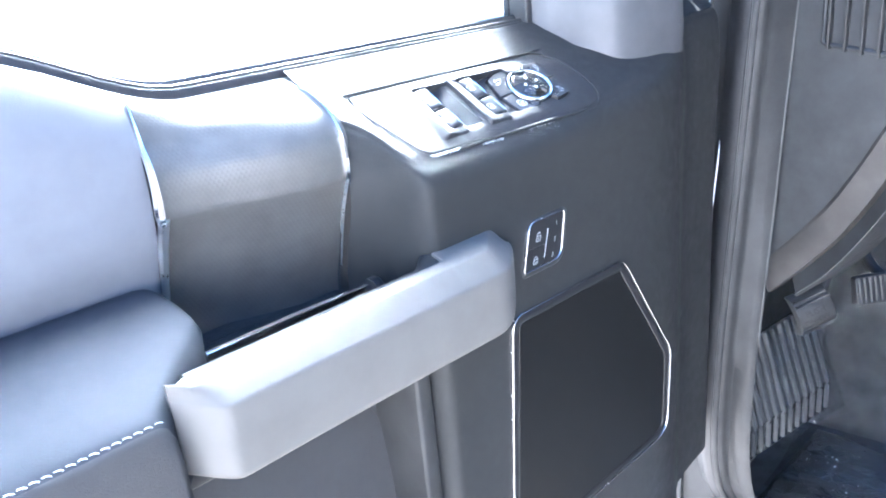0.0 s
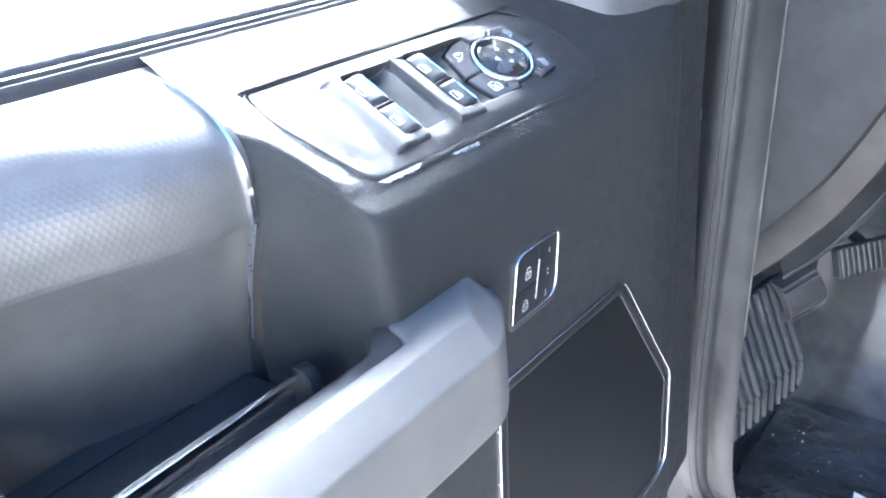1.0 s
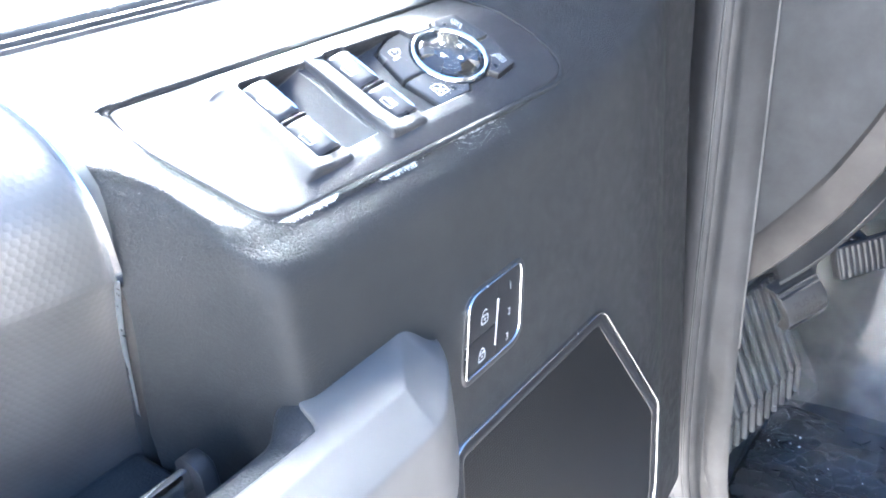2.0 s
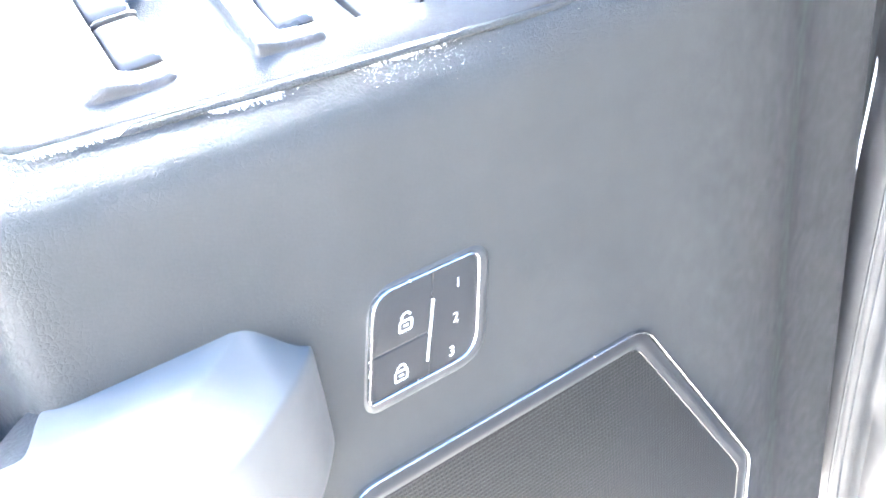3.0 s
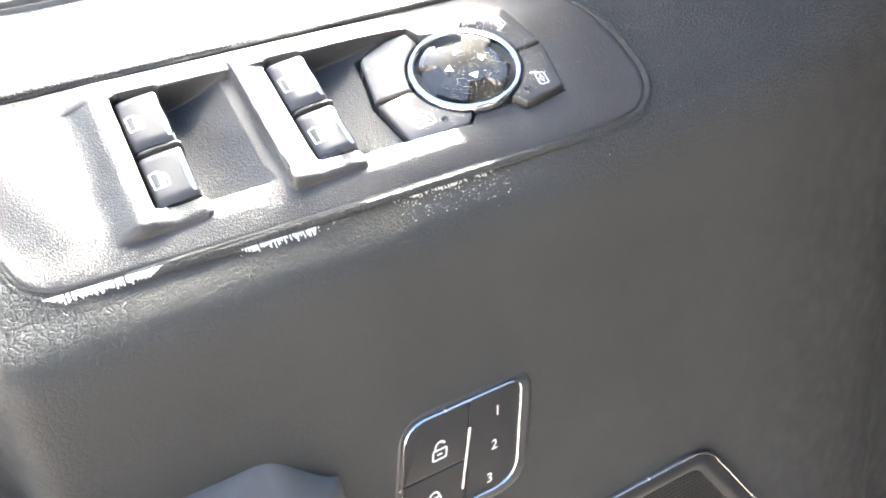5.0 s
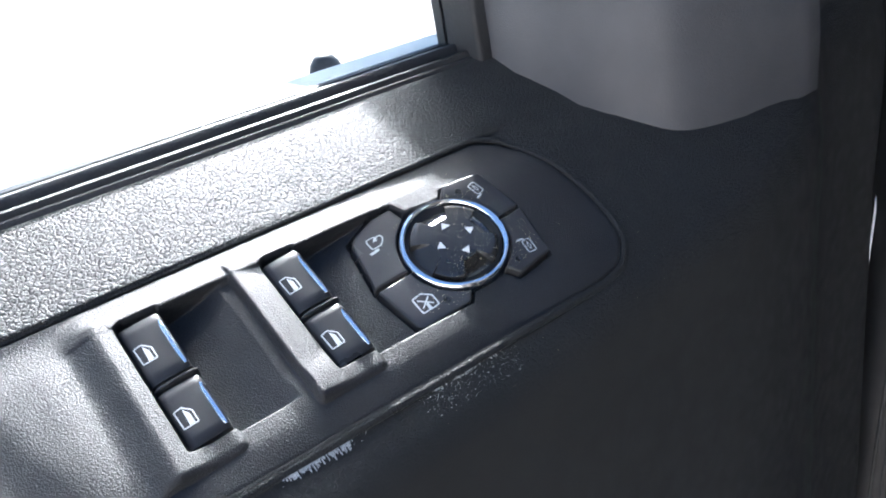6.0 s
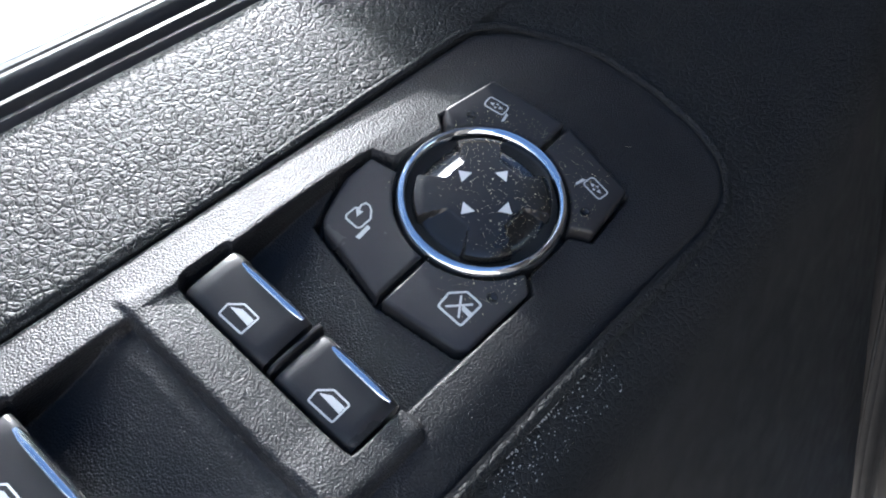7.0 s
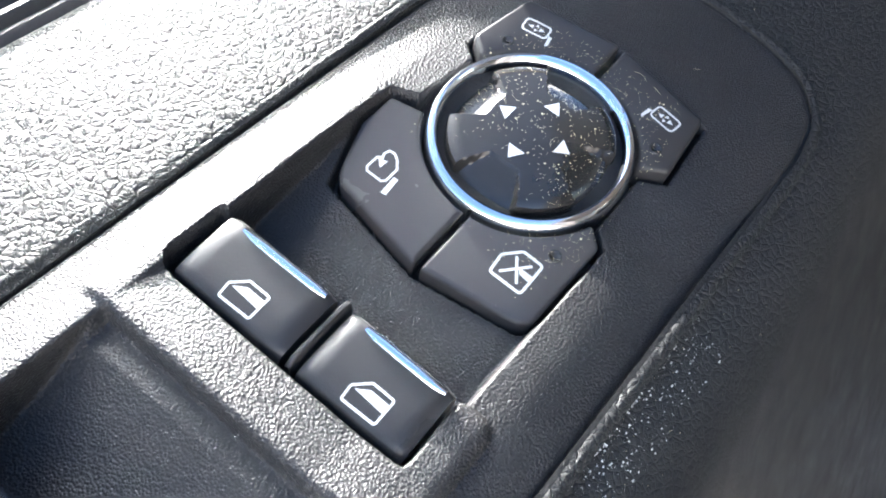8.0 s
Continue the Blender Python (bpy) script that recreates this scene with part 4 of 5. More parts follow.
# ---- lock and memory switch ----
lock = thing("lock_switch", "black lock and seat memory switch with chrome rim", "switch")
PLATE = [(-0.0468, 1.1793), (0.0078, 1.1788), (0.0166, 1.2256), (-0.0356, 1.2261)]
OUT = round_poly(PLATE, [0.0035, 0.014, 0.0055, 0.0125], 8)
def face(x, z, h):
    return wall(x - 0.0006, z + 0.0010, h)


part("collar", solid([p + Vector((0.0024, -0.0022)) for p in inset(OUT, -0.0044)], face, -0.003, 0.0018, 0.0040, 5), M_TRIM, lock, "dark grey moulded collar", 50)
part("chrome_rim", frame_ring(OUT, face, 0.0010, 0.0, 0.0032, 0.0008), M_SMOKE, lock, "thin bright chrome rim", 40)


def plate(s, t):
    a, b, c, d = (Vector(p) for p in PLATE)
    return (a * (1 - s) + b * s) * (1 - t) + (d * (1 - s) + c * s) * t


def plate_button(name, label, s0, s1, t0, t1, radii):
    o = round_poly([plate(s0, t0), plate(s1, t0), plate(s1, t1), plate(s0, t1)], radii, 6)
    return part(name, solid(o, face, 0.0, 0.0024, 0.0006), M_PLATE, lock, label, 50)


b_un = plate_button("unlock_button", "black unlock button", 0.03, 0.546, 0.445, 0.975, [0.0003, 0.0003, 0.0003, 0.0095])
b_lo = plate_button("lock_button", "black lock button", 0.03, 0.546, 0.025, 0.435, [0.0025, 0.0003, 0.0003, 0.0003])
b_me = plate_button("memory_panel", "black seat memory buttons", 0.548, 0.985, 0.025, 0.975, [0.0003, 0.0105, 0.005, 0.0003])


def on_plate(cx, cz, lean=0.22):
    return lambda x, y, h: face(cx + x + y * lean, cz + y, h)


H4 = 0.00248
for b, cx, cz, shut in ((b_un, -0.0232, 1.2085, False), (b_lo, -0.0293, 1.1875, True)):
    sh = arc(0.0, 0.0017 if shut else 0.0024, 0.0021, 180, 0 if shut else 20, 10)
    part("padlock_symbol", strokes([rounded(-0.0029, -0.0030, 0.0029, 0.0012, 0.0008), [(-0.0021, 0.0011)] + sh + ([(0.0021, 0.0011)] if shut else []), [(-0.0011, -0.0009), (0.0011, -0.0009)]], on_plate(cx, cz), 0.00075, H4), M_ICON, b, "white padlock symbol")
part("divider_line", solid(round_poly([(-0.0171, 1.1868), (-0.0161, 1.1868), (-0.0086, 1.2132), (-0.0096, 1.2132)], 0.0003, 2), face, 0.002, 0.0028, 0.0002), M_SATIN, lock, "silver dividing line")
for ch, cx, cz in (("1", 0.0036, 1.2150), ("2", 0.0, 1.2), ("3", -0.0043, 1.1853)):
    put("numeral", lettering(ch, 0.0062, on_plate(cx, cz, 0.15), H4), M_ICON, b_me, "white numeral")

# ---- loudspeaker grille ----
grille = thing("speaker_grille", "black perforated speaker grille with chrome edge", "speaker grille")
GR = round_poly([(-0.0875, 0.870), (0.204, 0.878), (0.2095, 0.992), (0.1125, 1.1400), (-0.0660, 1.1435)], [0.010, 0.030, 0.030, 0.022, 0.018], 10)
part("chrome_edge", frame_ring(GR, face, 0.0009, -0.001, 0.0034, 0.0007), M_SMOKE, grille, "thin chrome outer edge", 40)
part("frame", frame_ring(inset(GR, 0.0014), face, 0.0095, -0.001, 0.0030, 0.0014), M_PLATE, grille, "smooth black frame", 40)
part("inner_edge", frame_ring(inset(GR, 0.0104), face, 0.0007, -0.001, 0.0020, 0.0006), M_GLOSS, grille, "fine dark inner edge", 40)
edge = [(p[0], p[1]) for p in inset(GR, 0.0108)]
x0, x1 = min(p[0] for p in edge), max(p[0] for p in edge)
rows = []
for k in range(61):
    x = x0 + (x1 - x0) * (0.001 + 0.998 * k / 60)
    cuts = [a[1] + (b[1] - a[1]) * (x - a[0]) / (b[0] - a[0]) for a, b in zip(edge, edge[1:] + edge[:1]) if (a[0] - x) * (b[0] - x) < 0]
    lo, hi = min(cuts), max(cuts)
    rows.append([face(x, lo + (hi - lo) * q / 12, 0.0014) for q in range(13)])
v, f = slab(rows, (0, 0.003, 0))
put("speaker_mesh", mesh_from("speaker_mesh", v, f), M_MESH, grille, "perforated black metal mesh", 40)

# ---- grab handle ----
grab = thing("grab_handle", "silver-grey moulded grab handle on the door", "handle")
SEC = [(-0.3940, -0.0150, 1.2275, 1.173), (-0.3930, -0.0180, 1.2270, 1.172), (-0.3915, -0.0202, 1.2268, 1.1715), (-0.3880, -0.0242, 1.2260, 1.1705), (-0.3780, -0.0355, 1.2235, 1.168), (-0.3725, -0.0413, 1.2222, 1.167), (-0.3695, -0.0436, 1.2215, 1.1665), (-0.3650, -0.0449, 1.2212, 1.166), (-0.350, -0.0450, 1.2212, 1.166), (-0.30, -0.0450, 1.2210, 1.166),
       (-0.20, -0.0450, 1.2205, 1.165), (-0.124, -0.0445, 1.2200, 1.164), (-0.112, -0.0420, 1.2198, 1.164), (-0.101, -0.0365, 1.2200, 1.164), (-0.079, -0.0200, 1.2205, 1.166), (-0.0645, -0.0040, 1.2190, 1.170), (-0.0620, 0.001, 1.218, 1.172)]
rows = []
for k in range(221):
    x = -0.3920 + (0.3920 - 0.0620) * k / 220
    yf, zt, zb = smooth_table(SEC, x)
    wide = math.sqrt(max(0.0, 1 - (1 - min(1.0, max(0.0, (x + 0.1600) / 0.0165))) ** 2)) * smooth(-0.161, -0.150, x)
    zc = 1.2365 - 0.018 * smooth(-0.088, -0.062, x)
    yb = max(-0.0172 + 0.0222 * wide - 0.0035 * smooth(-0.14, -0.085, x) - 0.006 * smooth(-0.378, -0.392, x), yf + 0.0025)
    yc = max(yf + 0.0022, min(yb - 0.0016, -0.0290 + 0.0310 * min(1.0, max(0.0, (x + 0.119) / 0.034))))
    zr = zc - 0.0016 * min(1.0, (yb - yc) / 0.014)
    zt = min(zt - 0.0012, zr - 0.0012)
    ridge = [(yb - 0.0012, zc), ((yb + yc) / 2, (zc + zr) / 2 + 0.0003), (yc + 0.0014, zr + 0.0001), (yc - 0.0002, zr - 0.0003), (yc - 0.0012 * min(1, (yc - yf) / 0.004), zr - 0.0010), ((yc + yf) / 2, (zr + zt) / 2 + 0.0005),
             (yf + 0.0014, zt + 0.0009), (yf + 0.0004, zt - 0.0002), (yf, zt - 0.0016)]
    rows.append([(x, yb + 0.0022, zc - 0.022), (x, yb + 0.0022, zc - 0.003), (x, yb + 0.0012, zc - 0.0008)] + [(x, a, b) for a, b in ridge] + [(x, yf - 0.0001, zt - 0.0050), (x, yf - 0.0004, (zt + zb) / 2),
                 (x, yf + 0.0002, zb + 0.006), (x, yf + 0.0006, zb + 0.0035), (x, yf + 0.0025, zb + 0.0008), (x, yf + 0.007, zb), (x, yb + 0.0022, zb + 0.002)])
v, f = loft(rows, closed=True, caps=True)
put("handle_bar", mesh_from("handle_bar", v, [tuple(reversed(q)) for q in f]), M_SILVER, grab, "", 60)
rows = []
for k in range(61):
    x = -0.375 + 0.228 * k / 60
    up = 0.0035 * smooth(-0.172, -0.150, x)
    z = 1.2300 + up
    back = 0.004 + 0.014 * smooth(-0.175, -0.150, x)
    rows.append([(x, -0.0145, z - 0.03), (x, -0.0145, z), (x, -0.0110, z + 0.0012), (x, back - 0.0065, z + 0.0008), (x, back - 0.0018, z - 0.0020), (x, back, z - 0.0070), (x, back, z - 0.03)])
v, f = loft(rows, closed=True, caps=True)
put("inner_grip", mesh_from("inner_grip", v, [tuple(reversed(q)) for q in f]), M_DASH, grab, "black soft inner grip", 50)

# ---- inside door release ----
rel = thing("door_release", "chrome door release lever in a black housing", "door release")
A, B = Vector((-0.343, 0.0285, 1.2205)), Vector((-0.190, 0.0392, 1.2135))
rows = []
for k in range(25):
    t = k / 24
    c = A + (B - A) * t + Vector((0, 0, 0.001 * math.sin(math.pi * t)))
    w = 0.0027 * (0.8 + 0.2 * math.sin(math.pi * t))
    rows.append([c + Vector((0, -w, -0.0032)), c + Vector((0, -w * 0.85, 0.0008)), c + Vector((0, 0, 0.0016)), c + Vector((0, w * 0.8, 0.0014)), c + Vector((0, w, 0.0004)), c + Vector((0, w * 0.6, -0.006)), c + Vector((0, -w * 0.6, -0.010))])
v, f = loft(rows, closed=True, caps=True)
put("lever", mesh_from("lever", v, f), M_CHROME, rel, "bright chrome lever", 40)
v, f = loft([[(B.x + 0.0005 + a, B.y + b * s, B.z - 0.001 + c * s) for b, c in ((-0.0090, -0.022), (-0.0092, 0.001), (-0.004, 0.0055), (0.004, 0.0055), (0.0095, 0.001), (0.0095, -0.022))] for a, s in ((0, 1), (0.006, 1.02), (0.0085, 0.9), (0.0095, 0.6))], closed=True, caps=True)
put("end_cap", mesh_from("end_cap", v, [tuple(reversed(q)) for q in f]), M_RUBBER, rel, "black end cap", 50)
part("housing", box((-0.350, 0.020, 1.160), (-0.182, 0.100, 1.1930), 0.004), M_DASH, rel, "black lever housing")

# ---- inner mirror cover at the window's front corner ----
PLAN = [(0.136, 0.126), (0.1375, 0.110), (0.1399, 0.1049), (0.1461, 0.0904), (0.1497, 0.0773), (0.1545, 0.0653), (0.1616, 0.0552), (0.1688, 0.0452), (0.1735, 0.0410), (0.1795, 0.0374), (0.1886, 0.0340),
        (0.1987, 0.0311), (0.2133, 0.0275), (0.2357, 0.0246), (0.2583, 0.0225), (0.272, 0.0225), (0.280, 0.032), (0.281, 0.060), (0.281, 0.126)]
cover = thing("mirror_cover", "grey moulded inner mirror cover on the door", "trim cover")
rows = []
for k in range(21):
    h = k / 20 * 0.46
    row = []
    for x, y in PLAN:
        base = deck(x, (y - 0.05) / math.cos(LEAN), 0).z + 0.018 * smooth(0.08, 0.27, x) - 0.004
        z = base + 0.003 + h * (1.95 - base) / 0.46
        row.append((x - 0.02 * (h / 0.46) ** 1.5 * (x - 0.14) / 0.14, y + 0.004 * (0.5 if k == 0 else 0) + 0.10 * (h / 0.46) ** 1.6 * (1 - smooth(0.10, 0.13, y)), z))
    rows.append(row)
v, f = loft(rows)
put("cover_shell", mesh_from("cover_shell", v, f), M_SAIL, cover, "")

# exterior mirror that shades the front of the deck
mir = thing("door_mirror", "silver exterior door mirror housing on a black arm", "mirror")
o = round_poly([(0.203, 1.582), (0.262, 1.6480), (0.287, 1.6570), (0.330, 1.6705), (0.50, 1.722), (0.57, 1.71), (0.56, 1.58), (0.30, 1.562)], [0.012, 0.012, 0.02, 0.05, 0.03, 0.03, 0.03, 0.02], 6)
part("mirror_housing", solid(o, lambda x, z, h: Vector((x - h * 0.45 / 0.67, 0.46 - h, z - h * 0.55 / 0.67)), 0.0, 0.10, 0.006), M_PAINT, mir)
part("mirror_arm", box((0.36, 0.20, 1.47), (0.44, 0.42, 1.53), 0.012), M_RUBBER, mir)

# dark rounded post on the ground outside
post = thing("rubber_post", "dark rounded rubber post on the pale ground", "post")
v, f = lathe([(0.150, 0.0), (0.150, 0.14), (0.143, 0.24), (0.118, 0.32), (0.078, 0.37), (0.03, 0.388), (0.0, 0.39)], lambda x, y, h: Vector((x, y, h)), 2.98, 5.54, 32)
put("post_body", mesh_from("post_body", v, [tuple(reversed(q)) for q in f]), M_RUBBER, post)

# ---- hinge pillar, weatherstrip and sill ----
PIL = [(0.36, 0.780, 0.060), (0.40, 0.700, 0.068), (0.46, 0.600, 0.075), (0.54, 0.530, 0.080), (0.62, 0.498, 0.080), (0.70, 0.482, 0.076), (0.80, 0.478, 0.072), (0.93, 0.479, 0.066), (1.06, 0.482, 0.059), (1.20, 0.485, 0.052), (1.37, 0.489, 0.043), (1.95, 0.502, 0.014)]
pillar = thing("hinge_pillar", "dark grey trimmed hinge pillar with rubber weatherstrip", "pillar", kind="structure")


def pillar_run(name, offs, material, label, z0=0.36, z1=1.95):
    rows = []
    for k in range(65):
        z = z0 + (z1 - z0) * k / 64
        x, y = smooth_table(PIL, z)
        rows.append([(x + a * (1 + 1.1 * (z - 1.2) * (a > 0.03)), y + b * (1 - 0.8 * (z - 1.2) * (b < -0.02)), z) for a, b in offs])
    v, f = loft(rows, closed=True, caps=True)
    return put(name, mesh_from(name, v, [tuple(reversed(q)) for q in f]), material, pillar, label, 50)


pillar_run("weatherstrip", [(-0.006, 0.004), (-0.008, 0.012), (-0.004, 0.022), (0.004, 0.030), (0.010, 0.040), (0.03, 0.040), (0.004, 0.002)], M_RUBBER, "black rubber weatherstrip")
pillar_run("seal_bead", [(-0.005, 0.004), (-0.0045, -0.0015), (-0.001, -0.0045), (0.0025, -0.0035), (0.004, 0.001), (0.01, 0.02)], M_TRIM, "rounded rubber sealing bead")
pillar_run("pillar_trim", [(0.004, 0.012), (0.0055, -0.001), (0.0085, -0.0065), (0.014, -0.0105), (0.0185, -0.0105), (0.0225, -0.0150), (0.034, -0.0250), (0.0445, -0.0345), (0.0475, -0.0355), (0.050, -0.032), (0.060, 0.02), (0.02, 0.03)], M_TRIM, "dark grey plastic pillar trim")
pillar_run("bead_edge", [(-0.0058, 0.0030), (-0.0056, 0.0016), (-0.0046, 0.0012), (-0.0040, 0.0030)], M_PEDAL, "fine pale edge of the seal")
pillar_run("trim_edge", [(0.0052, -0.0012), (0.0060, -0.0026), (0.0070, -0.0028), (0.0074, -0.0010)], M_PEDAL, "fine pale edge of the trim")
pillar_run("trim_bead", [(0.0455, -0.0352), (0.0462, -0.0368), (0.0476, -0.0370), (0.0484, -0.0352)], M_PEDAL, "fine pale bead beside the dashboard", 0.86)
for zs, x0, kx, y0 in (((0.885, 1.45), 0.498, 0.183, 0.089), ((1.29, 1.75), 0.473, 0.166, 0.115)):
    v, f = tube([(x0 + kx * (zs[0] + (zs[1] - zs[0]) * q / 8 - 1.2), y0, zs[0] + (zs[1] - zs[0]) * q / 8) for q in range(9)], 0.0011, 8)
    put("flange_edge", mesh_from("flange_edge", v, f), M_WHITE, pillar, "thin white painted flange edge")
v, f = slab([[(0.505, 0.0435, 0.824), (0.507, 0.0330, 0.824)], [(0.505, 0.0460, 0.790), (0.507, 0.0335, 0.796)], [(0.505, 0.0495, 0.757), (0.507, 0.0345, 0.777)]], (0.02, 0, 0))
put("trim_tab", mesh_from("trim_tab", v, f), M_TRIM, pillar, "small raised clip cover", 40)
part("pillar_core", box((0.53, 0.095, 0.30), (0.66, 0.25, 1.95), 0.01), M_TRIM, pillar, "")

# ---- dashboard end, seen through the door opening ----
dash = thing("dashboard", "black dashboard end panel with taupe lower roll", "dashboard")
EDGE = [(-0.045, 0.975), (-0.031, 0.990), (0.01, 1.038), (0.054, 1.098), (0.107, 1.198), (0.16, 1.32), (0.24, 1.52), (0.34, 1.74)]
rows = []
for k in range(25):
    y = 0.045 - 0.375 * k / 24
    zl = smooth_table(EDGE, -y)[0]
    rows.append([(0.545, y, zl + (1.78 - zl) * q / 6) for q in range(7)])
v, f = slab(rows, (0.05, 0, 0))
put("end_panel", mesh_from("end_panel", v, f), M_DASH, dash, "black grained end panel", 40)
rows = []
for k in range(31):
    y = 0.045 - 0.375 * k / 30
    zl = smooth_table(EDGE, -y)[0]
    w = 0.045 + 0.02 * k / 30
    rows.append([(0.552 + a, y + 0.3 * b, zl + b) for a, b in ((0.004, 0.004), (-0.007, 0.0), (-0.010, -0.006), (-0.004, -w), (0.004, -w - 0.003), (0.03, -w - 0.004))])
v, f = loft(rows, closed=True, caps=True)
put("lower_roll", mesh_from("lower_roll", v, f), M_BROWN, dash, "dark taupe lower edge", 40)
KNEE = [(0.0, 0.925), (0.041, 0.967), (0.080, 1.022), (0.118, 1.088), (0.16, 1.18), (0.24, 1.40), (0.34, 1.68)]
rows = []
for k in range(25):
    y = -0.34 * k / 24
    zl = smooth_table(KNEE, -y)[0]
    rows.append([(0.600, y + 0.03, zl + 0.06), (0.572, y, zl + 0.004), (0.570, y, zl), (0.576, y, zl - 0.006), (0.66, y - 0.02, zl)])
v, f = loft(rows)
put("knee_panel", mesh_from("knee_panel", v, f), M_DASH, dash, "black knee panel edge", 40)
v, f = tube([(0.5688, -0.34 * k / 24, smooth_table(KNEE, 0.34 * k / 24)[0] + 0.001) for k in range(25)], 0.0009, 6)
put("knee_bead", mesh_from("knee_bead", v, f), M_PEDAL, dash, "fine pale edge bead")
part("vent_frame", frame_ring(round_poly([(-0.02, 1.300), (-0.30, 1.255), (-0.30, 1.60), (-0.02, 1.60)], 0.01, 4), lambda y, z, h: Vector((0.546 - h, y, z)), 0.006, -0.002, 0.006, 0.002), M_DASH, dash, "black vent frame")
for k in range(13):
    y = -0.032 - 0.0205 * k
    part("vent_slat", box((0.534, y - 0.0016, 1.298 + (y + 0.02) * 0.16), (0.548, y + 0.0016, 1.60), 0.0008), M_TRIM, dash)

# ---- footwell ----
well = thing("footwell", "black carpeted footwell", "footwell", kind="structure")
rows = [[(x, y, 0.40) for y in (0.20, 0.0, -0.3, -0.9)] for x in (0.50, 0.7, 0.9, 1.2)]
v, f = slab(rows, (0, 0, -0.05))
put("floor", mesh_from("floor", v, f), M_CARPET, well, "black floor carpet", 40)
rows = [[(x + 0.10 * (z - 0.4), y, z) for z in (0.38, 0.55, 0.8, 1.1, 1.75)] for x, y in ((1.02, 0.25), (1.05, 0.0), (1.05, -0.9))]
v, f = slab(rows, (0.04, 0, 0))
put("firewall", mesh_from("firewall", v, f), M_CARPET, well, "black firewall lining", 40)
rows = [[(x, 0.155 + 0.03 * (x - 0.5), z) for z in (0.38, 0.6, 0.9, 1.2, 1.75)] for x in (0.52, 0.7, 0.9, 1.1)]
v, f = slab(rows, (0, 0.03, 0))
put("kick_panel", mesh_from("kick_panel", v, f), M_DASH, well, "black kick panel", 40)
rows = [[(x, -0.90, z) for z in (0.38, 1.75)] for x in (0.50, 1.2)]
v, f = slab(rows, (0, -0.03, 0))
put("tunnel_side", mesh_from("tunnel_side", v, f), M_CARPET, well, "", 40)

# ribbed foot rest under crinkled protective film
rest = thing("foot_rest", "ribbed black foot rest wrapped in crinkled film", "foot rest")
P0, PX, PZ = Vector((0.612, 0.064, 0.572)), Vector((0.175, -0.068, 0.052)), Vector((0.066, 0.088, 0.155))
PN = PX.cross(PZ).normalized()
PN = PN if PN.x < 0 else -PN


def rest_point(a, b, h):
    """A place on the foot rest, whose lower end bends down to the floor."""
    low = max(0.0, 0.24 - b)
    return P0 + PX * a + PZ * max(b, 0.24) + Vector((0.01, 0.0, -0.21)) * low + PN * h


v, f = slab([[rest_point(a, b, 0.0) for b in (-0.05, 0.1, 0.2, 0.24, 0.28, 0.5, 0.75, 1.0)] for a in (0.0, 0.25, 0.5, 0.75, 1.0)], PN * -0.03)
put("rest_plate", mesh_from("rest_plate", v, f), M_FILM, rest, "", 30)
for k in range(11):
    a = 0.05 + 0.90 * k / 10
    v, f = tube([rest_point(a, b, 0.003) for b in (-0.02, 0.08, 0.16, 0.21, 0.24, 0.28, 0.36, 0.55, 0.75, 0.98)], 0.0042, 8)
    put("rib", mesh_from("rib", v, f), M_PEDAL, rest)
rows = []
for i in range(37):
    rows.append([P0 + PX * (0.42 + 0.62 * i / 36) + PZ * (-0.04 + 1.06 * j / 36) + PN * (0.009 + 0.006 * noise.noise(Vector((i * 0.35, j * 0.16, 1.0))) + 0.0035 * noise.noise(Vector((i * 0.9, j * 0.5, 4.0)))) for j in range(37)])
v, f = slab(rows, PN * -0.0005)
put("film_wrap", mesh_from("film_wrap", v, f), M_CLEAR, rest, "crinkled clear film")

# parking brake pedal
brake = thing("parking_brake_pedal", "black rubber parking brake pedal with moulded lettering", "pedal")
Q0, QX, QZ = Vector((0.587, -0.0285, 0.892)), Vector((0.052, -0.036, 0.018)).normalized(), Vector((0.016, -0.012, -0.058)).normalized()
QN = QX.cross(QZ).normalized()
QN = QN if QN.x < 0 else -QN


def pad(a, b, h):
    bend = -0.019 * (b / 0.035) ** 2
    return Q0 + QX * a + QZ * b + QN * (h + bend)


rows = []
for k in range(17):
    b = -0.033 + 0.066 * k / 16
    e = 0.0012 if k in (0, 16) else 0.0
    rows.append([pad(-0.0285, b, -0.012), pad(-0.0295, b, 0.002 - e), pad(-0.0285, b, 0.0046 - e), pad(-0.0260, b, 0.0052 - e), pad(0.0260, b, 0.0052 - e), pad(0.0285, b, 0.0046 - e), pad(0.0295, b, 0.002 - e), pad(0.0285, b, -0.012)])
v, f = loft(rows, closed=True, caps=True)
bm = bmesh.new()
me = mesh_from("pedal_pad", v, f)
bm.from_mesh(me)
bpy.data.meshes.remove(me)
part("pedal_pad", bm, M_TRIM, brake, "grey worn rubber pad", 40)
for b in (-0.0295, -0.0235, 0.0225, 0.0290):
    v, f = tube([pad(a, b, 0.0052) for a in (-0.0275, 0.0, 0.0275)], 0.0020, 8)
    put("tread_bar", mesh_from("tread_bar", v, f), M_TRIM, brake)
put("lettering", lettering("PUSH", 0.0135, lambda x, y, h: pad(x - 0.002, -0.009 - y, h), 0.0054), M_DARK, brake, "moulded black lettering")
put("lettering", lettering("ON\u2022OFF", 0.0115, lambda x, y, h: pad(x - 0.002, 0.005 - y, h), 0.0054), M_DARK, brake, "moulded black lettering")
v, f = tube([Q0 - QN * 0.006, Q0 + Vector((0.05, 0.01, 0.04)), Q0 + Vector((0.09, 0.03, 0.16)), Q0 + Vector((0.10, 0.04, 0.34))], 0.008, 10)
